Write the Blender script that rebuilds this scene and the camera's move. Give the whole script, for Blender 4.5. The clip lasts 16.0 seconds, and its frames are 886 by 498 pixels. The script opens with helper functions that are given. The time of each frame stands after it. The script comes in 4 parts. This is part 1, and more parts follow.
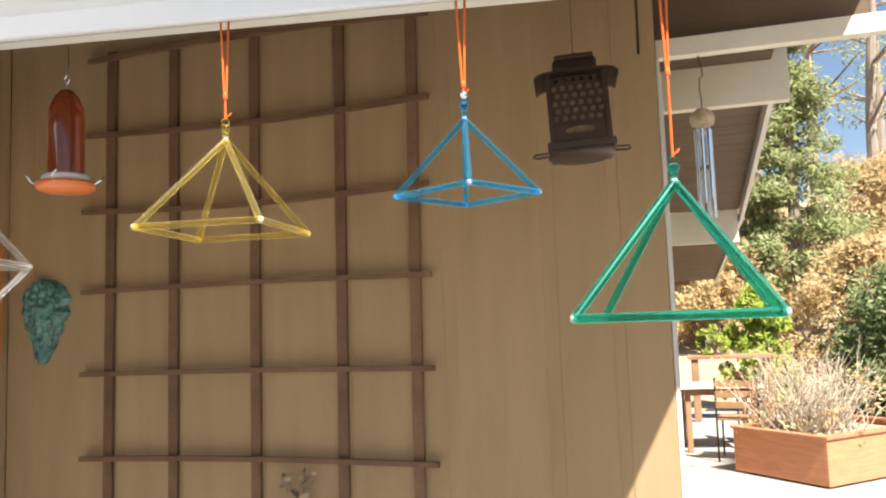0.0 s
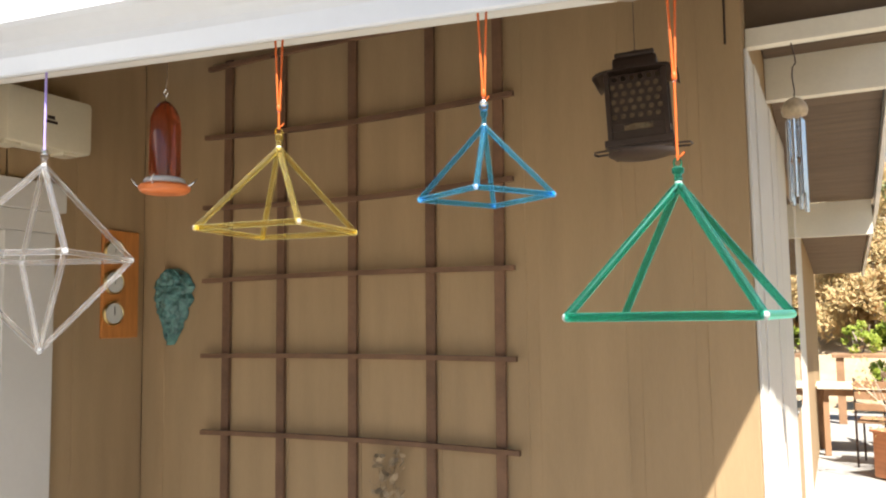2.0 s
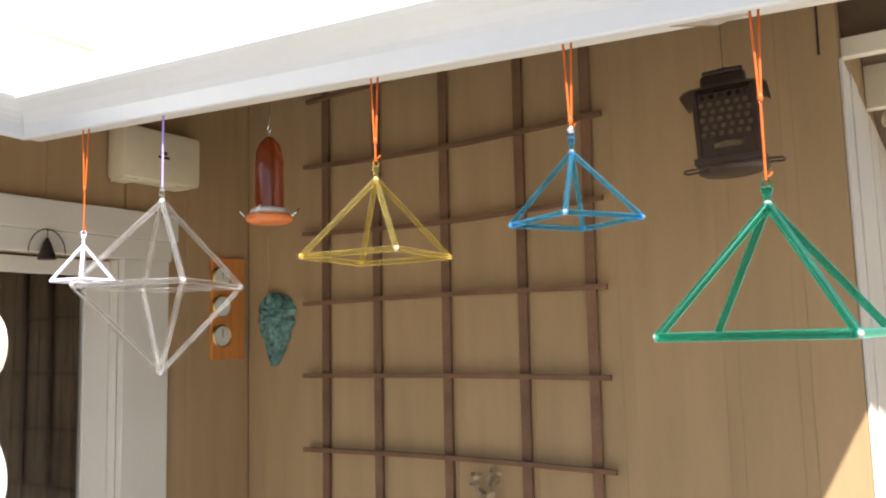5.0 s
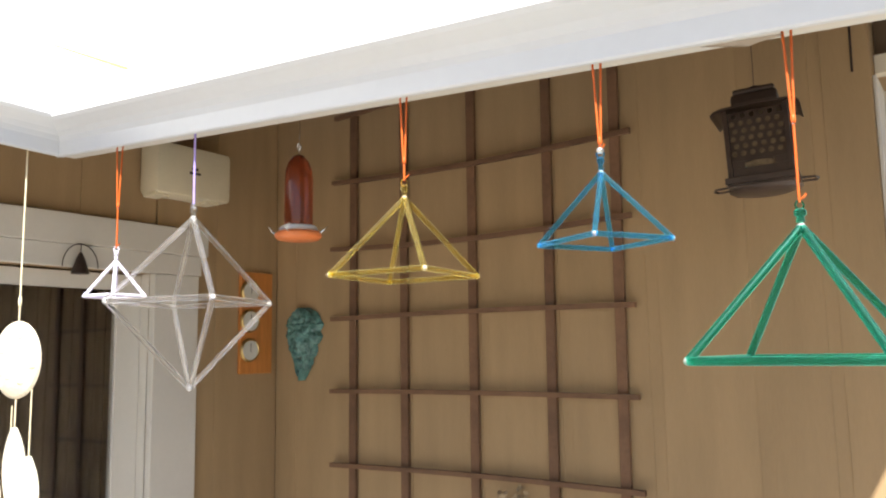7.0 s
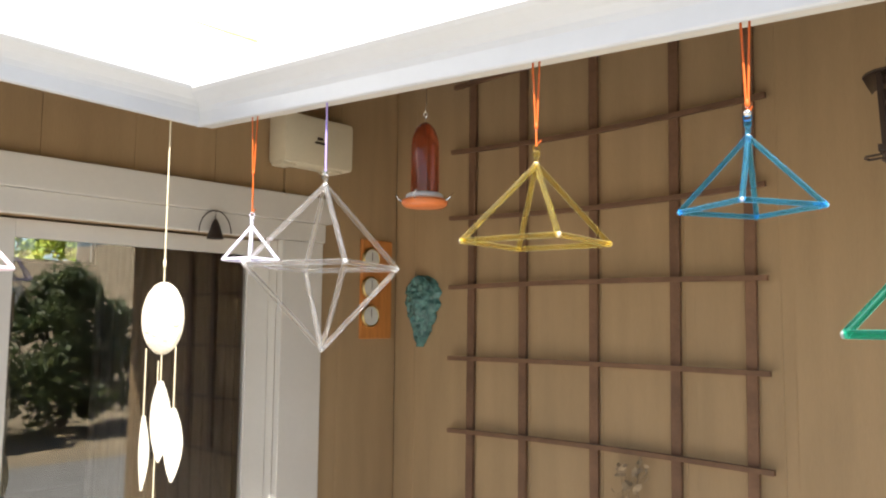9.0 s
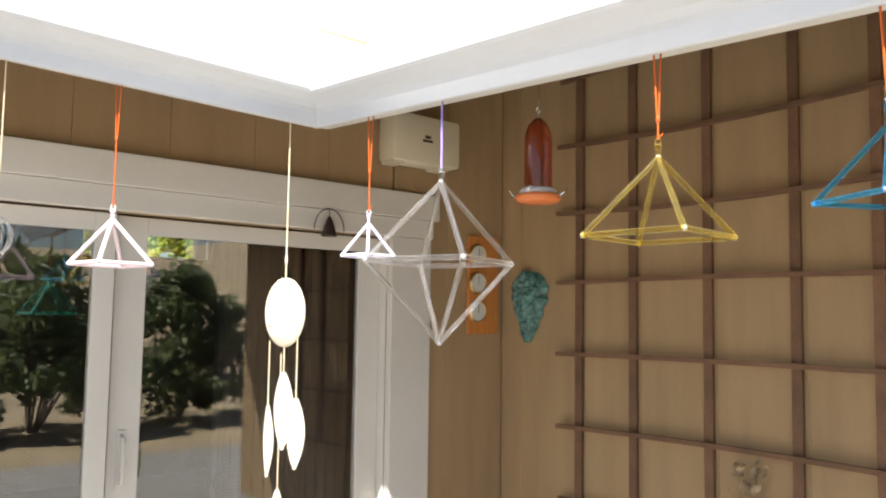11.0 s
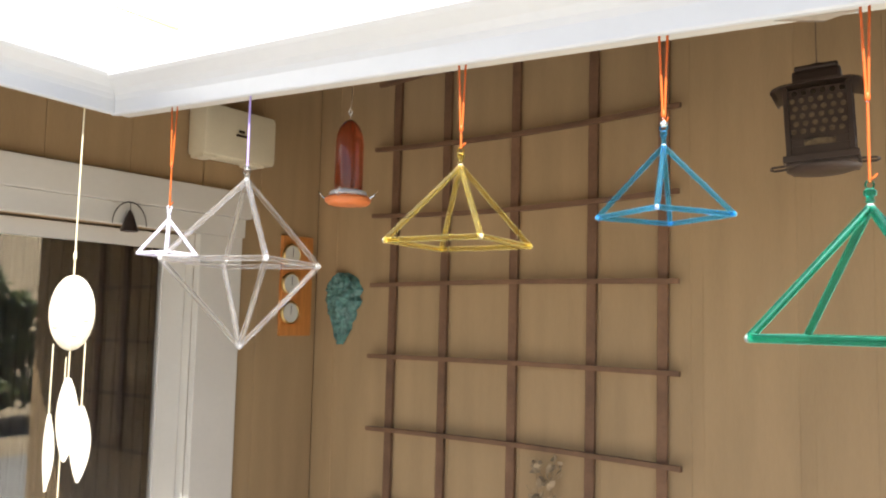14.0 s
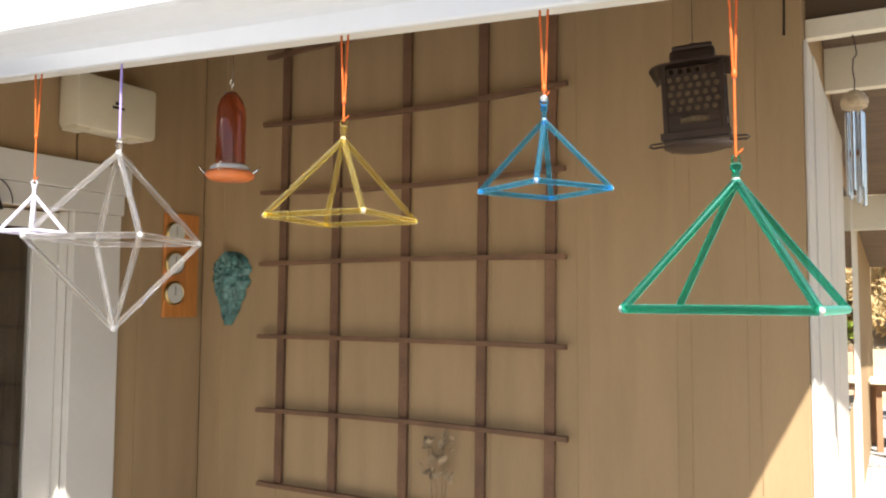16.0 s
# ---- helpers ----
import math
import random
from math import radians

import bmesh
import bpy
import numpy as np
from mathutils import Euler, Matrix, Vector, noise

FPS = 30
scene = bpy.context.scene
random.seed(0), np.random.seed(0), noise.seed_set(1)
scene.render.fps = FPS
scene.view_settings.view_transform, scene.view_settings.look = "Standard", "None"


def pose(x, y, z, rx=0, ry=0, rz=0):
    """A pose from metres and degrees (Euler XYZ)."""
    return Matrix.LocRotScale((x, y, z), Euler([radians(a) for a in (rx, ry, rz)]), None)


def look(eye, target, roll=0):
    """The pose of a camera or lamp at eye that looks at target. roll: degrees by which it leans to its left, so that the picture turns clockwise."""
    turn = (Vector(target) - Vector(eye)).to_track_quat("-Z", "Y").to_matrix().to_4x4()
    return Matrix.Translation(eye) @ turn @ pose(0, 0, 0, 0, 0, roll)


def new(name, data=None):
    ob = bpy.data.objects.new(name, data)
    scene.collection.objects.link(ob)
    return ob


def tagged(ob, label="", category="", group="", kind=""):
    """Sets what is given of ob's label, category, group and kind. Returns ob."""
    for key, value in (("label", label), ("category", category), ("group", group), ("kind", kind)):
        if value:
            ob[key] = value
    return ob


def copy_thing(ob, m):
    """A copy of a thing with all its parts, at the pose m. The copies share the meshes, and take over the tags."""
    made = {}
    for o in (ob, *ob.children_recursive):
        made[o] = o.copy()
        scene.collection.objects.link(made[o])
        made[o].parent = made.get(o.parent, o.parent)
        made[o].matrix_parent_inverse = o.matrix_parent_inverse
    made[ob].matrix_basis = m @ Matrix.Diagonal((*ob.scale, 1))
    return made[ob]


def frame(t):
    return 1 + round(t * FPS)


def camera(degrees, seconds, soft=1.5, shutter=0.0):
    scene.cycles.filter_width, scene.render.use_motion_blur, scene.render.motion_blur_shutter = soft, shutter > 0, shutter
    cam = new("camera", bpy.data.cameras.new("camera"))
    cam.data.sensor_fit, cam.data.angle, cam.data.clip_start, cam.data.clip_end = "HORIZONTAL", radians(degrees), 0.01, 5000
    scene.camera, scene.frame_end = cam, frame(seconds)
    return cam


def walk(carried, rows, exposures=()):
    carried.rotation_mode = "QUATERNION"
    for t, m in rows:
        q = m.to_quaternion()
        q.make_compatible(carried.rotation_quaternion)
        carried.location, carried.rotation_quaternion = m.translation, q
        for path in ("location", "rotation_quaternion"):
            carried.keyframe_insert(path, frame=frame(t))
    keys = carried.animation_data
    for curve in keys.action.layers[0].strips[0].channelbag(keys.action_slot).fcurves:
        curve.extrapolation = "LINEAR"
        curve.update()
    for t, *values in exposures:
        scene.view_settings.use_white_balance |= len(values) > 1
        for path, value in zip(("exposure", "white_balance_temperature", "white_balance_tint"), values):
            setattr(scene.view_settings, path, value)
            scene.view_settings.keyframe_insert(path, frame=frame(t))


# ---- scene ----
cam = camera(58.4, 16.0, soft=2.1)
PATH = [
    (0, (1.025, 0.431, 1.557), (0.471, 2.344, 1.743), -2.0),
    (0.5, (1.089, 0.441, 1.57), (0.469, 2.334, 1.755), -2.2),
    (1, (1.183, 0.442, 1.569), (0.416, 2.281, 1.739), -1.0),
    (1.5, (1.245, 0.425, 1.571), (0.388, 2.223, 1.751), -1.0),
    (2, (1.286, 0.423, 1.563), (0.398, 2.207, 1.73), -0.9),
    (2.5, (1.32, 0.412, 1.564), (0.465, 2.211, 1.742), -1.6),
    (3, (1.338, 0.391, 1.568), (0.447, 2.173, 1.748), -1.4),
    (3.5, (1.343, 0.384, 1.57), (0.41, 2.143, 1.751), -1.1),
    (4, (1.331, 0.384, 1.572), (0.329, 2.104, 1.768), -1.0),
    (4.5, (1.317, 0.374, 1.571), (0.253, 2.055, 1.779), -1.3),
    (6.8, (1.325, 0.335, 1.566), (0.215, 1.981, 1.812), -1.6),
    (7, (1.316, 0.357, 1.583), (0.18, 1.983, 1.836), -1.0),
    (7.5, (1.323, 0.351, 1.585), (0.164, 1.959, 1.848), -0.5),
    (8, (1.319, 0.342, 1.586), (0.115, 1.922, 1.817), -0.1),
    (8.5, (1.294, 0.331, 1.579), (0.022, 1.864, 1.763), 0.3),
    (9, (1.27, 0.324, 1.571), (-0.083, 1.786, 1.754), 0.5),
    (9.5, (1.249, 0.33, 1.573), (-0.163, 1.734, 1.752), -0.1),
    (10, (1.25, 0.303, 1.563), (-0.214, 1.653, 1.744), 0.3),
    (10.2, (1.251, 0.294, 1.557), (-0.226, 1.631, 1.734), 0.4),
    (12.3, (1.237, 0.226, 1.579), (-0.317, 1.472, 1.76), 1.1),
    (12.5, (1.242, 0.226, 1.574), (-0.288, 1.501, 1.757), 1.3),
    (13, (1.26, 0.248, 1.569), (-0.16, 1.645, 1.744), 1.5),
    (13.5, (1.268, 0.276, 1.574), (-0.047, 1.773, 1.745), 1.4),
    (14, (1.273, 0.314, 1.576), (0.072, 1.903, 1.755), 1.2),
    (14.5, (1.273, 0.326, 1.573), (0.191, 2.0, 1.734), 1.1),
    (15, (1.278, 0.34, 1.576), (0.273, 2.062, 1.735), 0.9),
    (15.5, (1.288, 0.345, 1.574), (0.315, 2.087, 1.712), 0.7),
    (16, (1.287, 0.357, 1.569), (0.297, 2.09, 1.699), 0.3),
]
STOPS = 1.77
walk(cam, [(t, look(eye, target, roll)) for t, eye, target, roll in PATH], [
    (0.0, STOPS - 0.08), (2.0, STOPS - 0.1), (3.5, STOPS - 0.16), (4.5, STOPS - 0.08), (7.0, STOPS - 0.1), (7.5, STOPS - 0.24), (8.0, STOPS - 0.2), (9.0, STOPS - 0.03), (10.0, STOPS - 0.06), (12.5, STOPS - 0.14), (13.5, STOPS), (14.0, STOPS + 0.13), (15.0, STOPS + 0.18), (16.0, STOPS)])

# ---- world and sun ----
SUN = Vector((0.46, -0.55, 1.0)).normalized()
world = bpy.data.worlds.new("world")
scene.world = world
world.use_nodes = True
wn = world.node_tree.nodes
sky = wn.new("ShaderNodeTexSky")
sky.sky_type = "NISHITA"
sky.sun_disc = False
sky.sun_elevation = math.asin(SUN.z)
sky.sun_rotation = math.atan2(SUN.x, SUN.y)
wn["Background"].inputs["Strength"].default_value = 0.052
world.node_tree.links.new(sky.outputs["Color"], wn["Background"].inputs["Color"])
sun = new("sun", bpy.data.lights.new("sun", "SUN"))
sun.data.energy = 5.0
sun.data.angle = radians(0.5)
sun.data.color = (1.0, 0.95, 0.87)
sun.matrix_world = look((8, -8, 14), Vector((8, -8, 14)) - SUN)


# ---- materials ----
def material(name, colour, rough=0.6, metal=0.0, scale=8.0, vary=0.25, grain=60.0, bump=0.15,
             stretch=(1, 1, 1), per_piece=0.0, trans=0.0, ior=1.45, sheen_through=0.0):
    """A surface with large stains, a fine grain and relief, at real size."""
    m = bpy.data.materials.new(name)
    m.use_nodes = True
    nodes, links = m.node_tree.nodes, m.node_tree.links
    b = nodes["Principled BSDF"]
    b.inputs["Roughness"].default_value = rough
    b.inputs["Metallic"].default_value = metal
    b.inputs["IOR"].default_value = ior
    b.inputs["Transmission Weight"].default_value = trans
    geo = nodes.new("ShaderNodeTexCoord")
    mapping = nodes.new("ShaderNodeMapping")
    mapping.inputs["Scale"].default_value = stretch
    links.new(geo.outputs["Object"], mapping.inputs["Vector"])
    big, fine = nodes.new("ShaderNodeTexNoise"), nodes.new("ShaderNodeTexNoise")
    big.inputs["Scale"].default_value, fine.inputs["Scale"].default_value = scale, grain
    big.inputs["Detail"].default_value, fine.inputs["Detail"].default_value = 4, 3
    links.new(mapping.outputs["Vector"], big.inputs["Vector"])
    links.new(mapping.outputs["Vector"], fine.inputs["Vector"])
    mix = nodes.new("ShaderNodeMath")
    mix.operation = "MULTIPLY_ADD"
    mix.inputs[1].default_value = 0.35
    links.new(fine.outputs["Fac"], mix.inputs[0])
    links.new(big.outputs["Fac"], mix.inputs[2])
    ramp = nodes.new("ShaderNodeMapRange")
    ramp.inputs["From Min"].default_value, ramp.inputs["From Max"].default_value = 0.4, 0.95
    ramp.inputs["To Min"].default_value, ramp.inputs["To Max"].default_value = 1 - vary, 1 + vary
    links.new(mix.outputs["Value"], ramp.inputs["Value"])
    value = ramp.outputs["Result"]
    if per_piece:
        info, spread, times = nodes.new("ShaderNodeObjectInfo"), nodes.new("ShaderNodeMapRange"), nodes.new("ShaderNodeMath")
        spread.inputs["To Min"].default_value, spread.inputs["To Max"].default_value = 1 - per_piece, 1 + per_piece
        links.new(info.outputs["Random"], spread.inputs["Value"])
        times.operation = "MULTIPLY"
        links.new(value, times.inputs[0])
        links.new(spread.outputs["Result"], times.inputs[1])
        value = times.outputs["Value"]
    tint = nodes.new("ShaderNodeVectorMath")
    tint.operation = "SCALE"
    tint.inputs[0].default_value = colour
    links.new(value, tint.inputs["Scale"])
    links.new(tint.outputs["Vector"], b.inputs["Base Color"])
    if bump:
        bp = nodes.new("ShaderNodeBump")
        bp.inputs["Strength"].default_value, bp.inputs["Distance"].default_value = bump, 0.004
        links.new(fine.outputs["Fac"], bp.inputs["Height"])
        links.new(bp.outputs["Normal"], b.inputs["Normal"])
    if sheen_through:
        t = nodes.new("ShaderNodeBsdfTranslucent")
        links.new(tint.outputs["Vector"], t.inputs["Color"])
        s = nodes.new("ShaderNodeMixShader")
        s.inputs["Fac"].default_value = sheen_through
        links.new(b.outputs["BSDF"], s.inputs[1])
        links.new(t.outputs["BSDF"], s.inputs[2])
        links.new(s.outputs["Shader"], nodes["Material Output"].inputs["Surface"])
    return m


SIDING = material("tan_siding", (0.335, 0.228, 0.122), 0.75, scale=1.6, vary=0.12, grain=40, bump=0.2, stretch=(6, 6, 0.8), per_piece=0.03)
TRELLIS = material("stained_trellis_wood", (0.155, 0.082, 0.045), 0.7, scale=5, vary=0.35, grain=50, stretch=(1, 1, 1), per_piece=0.15)
WHITE = material("white_paint", (0.60, 0.575, 0.53), 0.45, scale=2.5, vary=0.05, grain=50, bump=0.08)
GUTTER_PAINT = material("white_enamelled_metal", (0.60, 0.625, 0.66), 0.3, scale=2, vary=0.05, grain=30, bump=0.03)
CREAM = material("cream_plastic", (0.62, 0.56, 0.42), 0.4, scale=6, vary=0.06, bump=0.05)
DECK = material("brown_roof_boards", (0.13, 0.088, 0.055), 0.8, scale=3, vary=0.2, grain=40, stretch=(1, 8, 1), per_piece=0.1)
RAFTER = material("off_white_rafter_paint", (0.66, 0.61, 0.50), 0.6, scale=3, vary=0.08)
ROOFING = material("white_roofing", (0.78, 0.78, 0.76), 0.7, scale=3, vary=0.05, grain=60)
CONCRETE = material("pale_concrete", (0.29, 0.28, 0.265), 0.85, scale=0.7, vary=0.15, grain=30, bump=0.3)
SOIL = material("dry_earth", (0.36, 0.28, 0.18), 0.95, scale=0.8, vary=0.35, grain=25, bump=0.5)
# Unlit-room dimness is put into one dark colour for walls, ceiling and floor
ROOM_SHADE = material("room_shade_colour", (0.06, 0.055, 0.05), 0.9, scale=2, vary=0.15)
# Curtain cloth; the same dark tone paints the unlit depth behind window_1
CURTAIN_AND_UNLIT = material("curtain_and_window_shade", (0.06, 0.05, 0.047), 0.9, scale=3, vary=0.15)
ORANGE_CORD = material("orange_cord", (0.64, 0.135, 0.02), 0.5, scale=60, vary=0.1, grain=300, sheen_through=0.25)
LILAC_CORD = material("lilac_cord", (0.45, 0.36, 0.80), 0.5, scale=60, vary=0.1, grain=300, sheen_through=0.25)
CREAM_CORD = material("cream_cord", (0.78, 0.70, 0.50), 0.6, scale=60, vary=0.1, grain=300, sheen_through=0.2)
STEEL = material("bright_steel", (0.72, 0.72, 0.72), 0.2, 1.0, scale=20, vary=0.1, bump=0.02)
ALUMINIUM = material("dull_aluminium", (0.66, 0.66, 0.68), 0.5, 0.25, scale=20, vary=0.08, bump=0.03)
IRON = material("dark_bronze_metal", (0.05, 0.034, 0.028), 0.4, 0.4, scale=12, vary=0.3, bump=0.1)
VERDIGRIS = material("verdigris_ceramic", (0.085, 0.185, 0.17), 0.22, scale=22, vary=0.75, grain=60, bump=0.5)
PLAQUE = material("orange_varnished_wood", (0.52, 0.20, 0.05), 0.4, scale=6, vary=0.2, grain=40, stretch=(6, 6, 0.7))
DIAL = material("pale_dial_face", (0.62, 0.60, 0.55), 0.3, scale=9, vary=0.06, bump=0.02)
BRASS = material("dull_brass", (0.50, 0.36, 0.15), 0.35, 1.0, scale=15, vary=0.15, bump=0.03)
FEATHER = material("cream_feather", (0.80, 0.76, 0.64), 0.7, scale=25, vary=0.08, grain=200, bump=0.3, sheen_through=0.35)
FLASHING = material("weathered_flashing", (0.36, 0.30, 0.24), 0.6, scale=14, vary=0.2, grain=90)
SHELL = material("cream_shell", (0.70, 0.63, 0.50), 0.5, scale=30, vary=0.15, grain=120, bump=0.4, sheen_through=0.2)
PLANTER = material("red_brown_planter_wood", (0.44, 0.19, 0.095), 0.65, scale=4, vary=0.2, grain=40, stretch=(1, 1, 8), per_piece=0.1)
PATIO_WOOD = material("weathered_table_wood", (0.30, 0.17, 0.09), 0.7, scale=5, vary=0.25, grain=50)
BARK = material("grey_brown_bark", (0.26, 0.21, 0.17), 0.95, scale=6, vary=0.4, grain=30, bump=0.8, stretch=(1, 1, 0.25))
VINE = material("dried_vine_stems", (0.22, 0.16, 0.10), 0.9, scale=9, vary=0.3)
DRY_LEAF = material("dried_brown_leaf", (0.40, 0.30, 0.19), 0.85, scale=40, vary=0.3, per_piece=0.3, sheen_through=0.2)
CAP_WOOD = material("pale_turned_wood", (0.46, 0.35, 0.22), 0.45, scale=30, vary=0.35, grain=90)
TWIG = material("dry_twigs", (0.46, 0.39, 0.30), 0.9, scale=9, vary=0.3)


def foliage(name, colour, other):
    m = bpy.data.materials.new(name)
    m.use_nodes = True
    nodes, links = m.node_tree.nodes, m.node_tree.links
    b = nodes["Principled BSDF"]
    b.inputs["Roughness"].default_value = 0.55
    geo, mix = nodes.new("ShaderNodeNewGeometry"), nodes.new("ShaderNodeMix")
    mix.data_type = "RGBA"
    links.new(geo.outputs["Random Per Island"], mix.inputs["Factor"])
    mix.inputs["A"].default_value, mix.inputs["B"].default_value = (*colour, 1), (*other, 1)
    links.new(mix.outputs["Result"], b.inputs["Base Color"])
    t, s = nodes.new("ShaderNodeBsdfTranslucent"), nodes.new("ShaderNodeMixShader")
    links.new(mix.outputs["Result"], t.inputs["Color"])
    s.inputs["Fac"].default_value = 0.42
    links.new(b.outputs["BSDF"], s.inputs[1])
    links.new(t.outputs["BSDF"], s.inputs[2])
    links.new(s.outputs["Shader"], nodes["Material Output"].inputs["Surface"])
    return m


CONIFER = foliage("conifer_needles", (0.20, 0.24, 0.09), (0.36, 0.37, 0.17))
HEDGE = foliage("juniper_needles", (0.10, 0.15, 0.055), (0.24, 0.27, 0.11))
LIME = foliage("yellow_green_leaves", (0.26, 0.36, 0.04), (0.40, 0.44, 0.08))
RUSSET = foliage("dry_russet_leaves", (0.50, 0.33, 0.16), (0.48, 0.40, 0.20))


def tinted_glass(name, colour, rough=0.06, cloudy=0.05, ior=1.46):
    """Clear or tinted quartz glass: refraction with a little milky body."""
    m = bpy.data.materials.new(name)
    m.use_nodes = True
    nodes, links = m.node_tree.nodes, m.node_tree.links
    b = nodes["Principled BSDF"]
    b.inputs["Roughness"].default_value = rough
    b.inputs["Transmission Weight"].default_value = 1 - cloudy
    b.inputs["IOR"].default_value = ior
    n, r = nodes.new("ShaderNodeTexNoise"), nodes.new("ShaderNodeMapRange")
    n.inputs["Scale"].default_value = 25
    r.inputs["To Min"].default_value, r.inputs["To Max"].default_value = 0.85, 1.1
    v = nodes.new("ShaderNodeVectorMath")
    v.operation = "SCALE"
    v.inputs[0].default_value = colour
    links.new(n.outputs["Fac"], r.inputs["Value"])
    links.new(r.outputs["Result"], v.inputs["Scale"])
    links.new(v.outputs["Vector"], b.inputs["Base Color"])
    return m


def bar_glass(name, clear, gloss, milk=0.02, rim=0.95):
    """Thin-walled quartz bar: clear and tinted, with a little cloudy body and a gloss that rises towards its rims to
    imitate refracted light.
    """
    m = bpy.data.materials.new(name)
    m.use_nodes = True
    nodes, links = m.node_tree.nodes, m.node_tree.links
    nodes.remove(nodes["Principled BSDF"])
    tr, gl, df = nodes.new("ShaderNodeBsdfTransparent"), nodes.new("ShaderNodeBsdfGlossy"), nodes.new("ShaderNodeBsdfTranslucent")
    glass, clean = nodes.new("ShaderNodeBsdfGlass"), nodes.new("ShaderNodeMixShader")
    tr.inputs["Color"].default_value = (*clear, 1)
    glass.inputs["Color"].default_value = (*clear, 1)
    glass.inputs["Roughness"].default_value = 0.0
    glass.inputs["IOR"].default_value = 1.45
    clean.inputs["Fac"].default_value = 0.35
    links.new(tr.outputs["BSDF"], clean.inputs[1])
    links.new(glass.outputs["BSDF"], clean.inputs[2])
    gl.inputs["Color"].default_value = (*gloss, 1)
    gl.inputs["Roughness"].default_value = 0.4
    df.inputs["Color"].default_value = (*gloss, 1)
    n, r = nodes.new("ShaderNodeTexNoise"), nodes.new("ShaderNodeMapRange")
    n.inputs["Scale"].default_value = 40
    r.inputs["To Min"].default_value, r.inputs["To Max"].default_value = milk * 0.4, milk * 1.6
    links.new(n.outputs["Fac"], r.inputs["Value"])
    body = nodes.new("ShaderNodeMixShader")
    links.new(r.outputs["Result"], body.inputs["Fac"])
    links.new(clean.outputs["Shader"], body.inputs[1])
    links.new(df.outputs["BSDF"], body.inputs[2])
    # Facing-driven rough gloss paints the bright rim lines in place of refraction
    lw, pw, mx = nodes.new("ShaderNodeLayerWeight"), nodes.new("ShaderNodeMath"), nodes.new("ShaderNodeMapRange")
    pw.operation = "POWER"
    pw.inputs[1].default_value = 3.2
    lw.inputs["Blend"].default_value = 0.5
    links.new(lw.outputs["Facing"], pw.inputs[0])
    mx.inputs["To Min"].default_value, mx.inputs["To Max"].default_value = 0.025, rim
    links.new(pw.outputs["Value"], mx.inputs["Value"])
    out = nodes.new("ShaderNodeMixShader")
    links.new(mx.outputs["Result"], out.inputs["Fac"])
    links.new(body.outputs["Shader"], out.inputs[1])
    links.new(gl.outputs["BSDF"], out.inputs[2])
    links.new(out.outputs["Shader"], nodes["Material Output"].inputs["Surface"])
    return m


YELLOW_GLASS = bar_glass("yellow_quartz", (1.0, 0.92, 0.50), (1.0, 0.92, 0.56), 0.014)
BLUE_GLASS = bar_glass("blue_quartz", (0.34, 0.80, 1.0), (0.42, 0.84, 1.0), 0.025)
GREEN_GLASS = bar_glass("green_quartz", (0.22, 0.74, 0.62), (0.36, 0.95, 0.84), 0.022)
CLEAR_GLASS = bar_glass("clear_quartz", (1.0, 1.0, 1.0), (1.0, 1.0, 1.0), 0.014)
# Milky white joints stand in for sun glints where the bars meet
SPARKLE_JOINT = tinted_glass("whitened_sparkle_joint", (0.95, 0.95, 0.96), 0.12, 0.35)
FROSTED_PINK = tinted_glass("frosted_pink_quartz", (0.95, 0.80, 0.86), 0.3, 0.8)
FROSTED_LILAC = tinted_glass("frosted_lilac_quartz", (0.80, 0.78, 0.98), 0.3, 0.8)
RED_GLASS = tinted_glass("red_feeder_glass", (0.46, 0.11, 0.045), 0.05, 0.08)
RED_PLASTIC = material("red_orange_plastic", (0.60, 0.17, 0.05), 0.35, scale=12, vary=0.08, bump=0.03)
PANE = tinted_glass("window_glass", (0.95, 0.97, 0.97), 0.0, 0.0, 1.85)


# ---- mesh helpers ----
def box(bm, lo, hi, bevel=0.0):
    """An upright box between two corners, added to bm."""
    lo, hi = Vector(lo), Vector(hi)
    made = bmesh.ops.create_cube(bm, size=1.0, matrix=Matrix.Translation((lo + hi) / 2) @ Matrix.Diagonal((*(hi - lo), 1)))
    if bevel:
        edges = {e for v in made["verts"] for e in v.link_edges}
        bmesh.ops.bevel(bm, geom=list(edges), offset=bevel, segments=2, affect="EDGES", profile=0.6)


def rod(bm, a, b, r, r2=None, sides=10, caps=True):
    """A round bar from a to b."""
    a, b = Vector(a), Vector(b)
    d = b - a
    bmesh.ops.create_cone(bm, cap_ends=caps, segments=sides, radius1=r, radius2=r if r2 is None else r2, depth=d.length,
                          matrix=Matrix.Translation((a + b) / 2) @ d.to_track_quat("Z", "Y").to_matrix().to_4x4())


def tube(bm, a, b, r, inner, sides=20):
    """A hollow round bar from a to b, closed by a ring at each end."""
    a, b = Vector(a), Vector(b)
    m = (b - a).to_track_quat("Z", "Y").to_matrix()
    turn = [Vector((math.cos(2 * math.pi * k / sides), math.sin(2 * math.pi * k / sides), 0)) for k in range(sides)]
    rings = [[bm.verts.new(p + m @ (c * q)) for c in turn] for p, q in ((a, r), (b, r), (b, inner), (a, inner))]
    for k in range(4):
        for j in range(sides):
            i = (j + 1) % sides
            bm.faces.new((rings[k][j], rings[k][i], rings[(k + 1) % 4][i], rings[(k + 1) % 4][j]))


def ball(bm, c, r, u=12, v=8, squash=(1, 1, 1)):
    bmesh.ops.create_uvsphere(bm, u_segments=u, v_segments=v, radius=r, matrix=Matrix.Translation(c) @ Matrix.Diagonal((*squash, 1)))


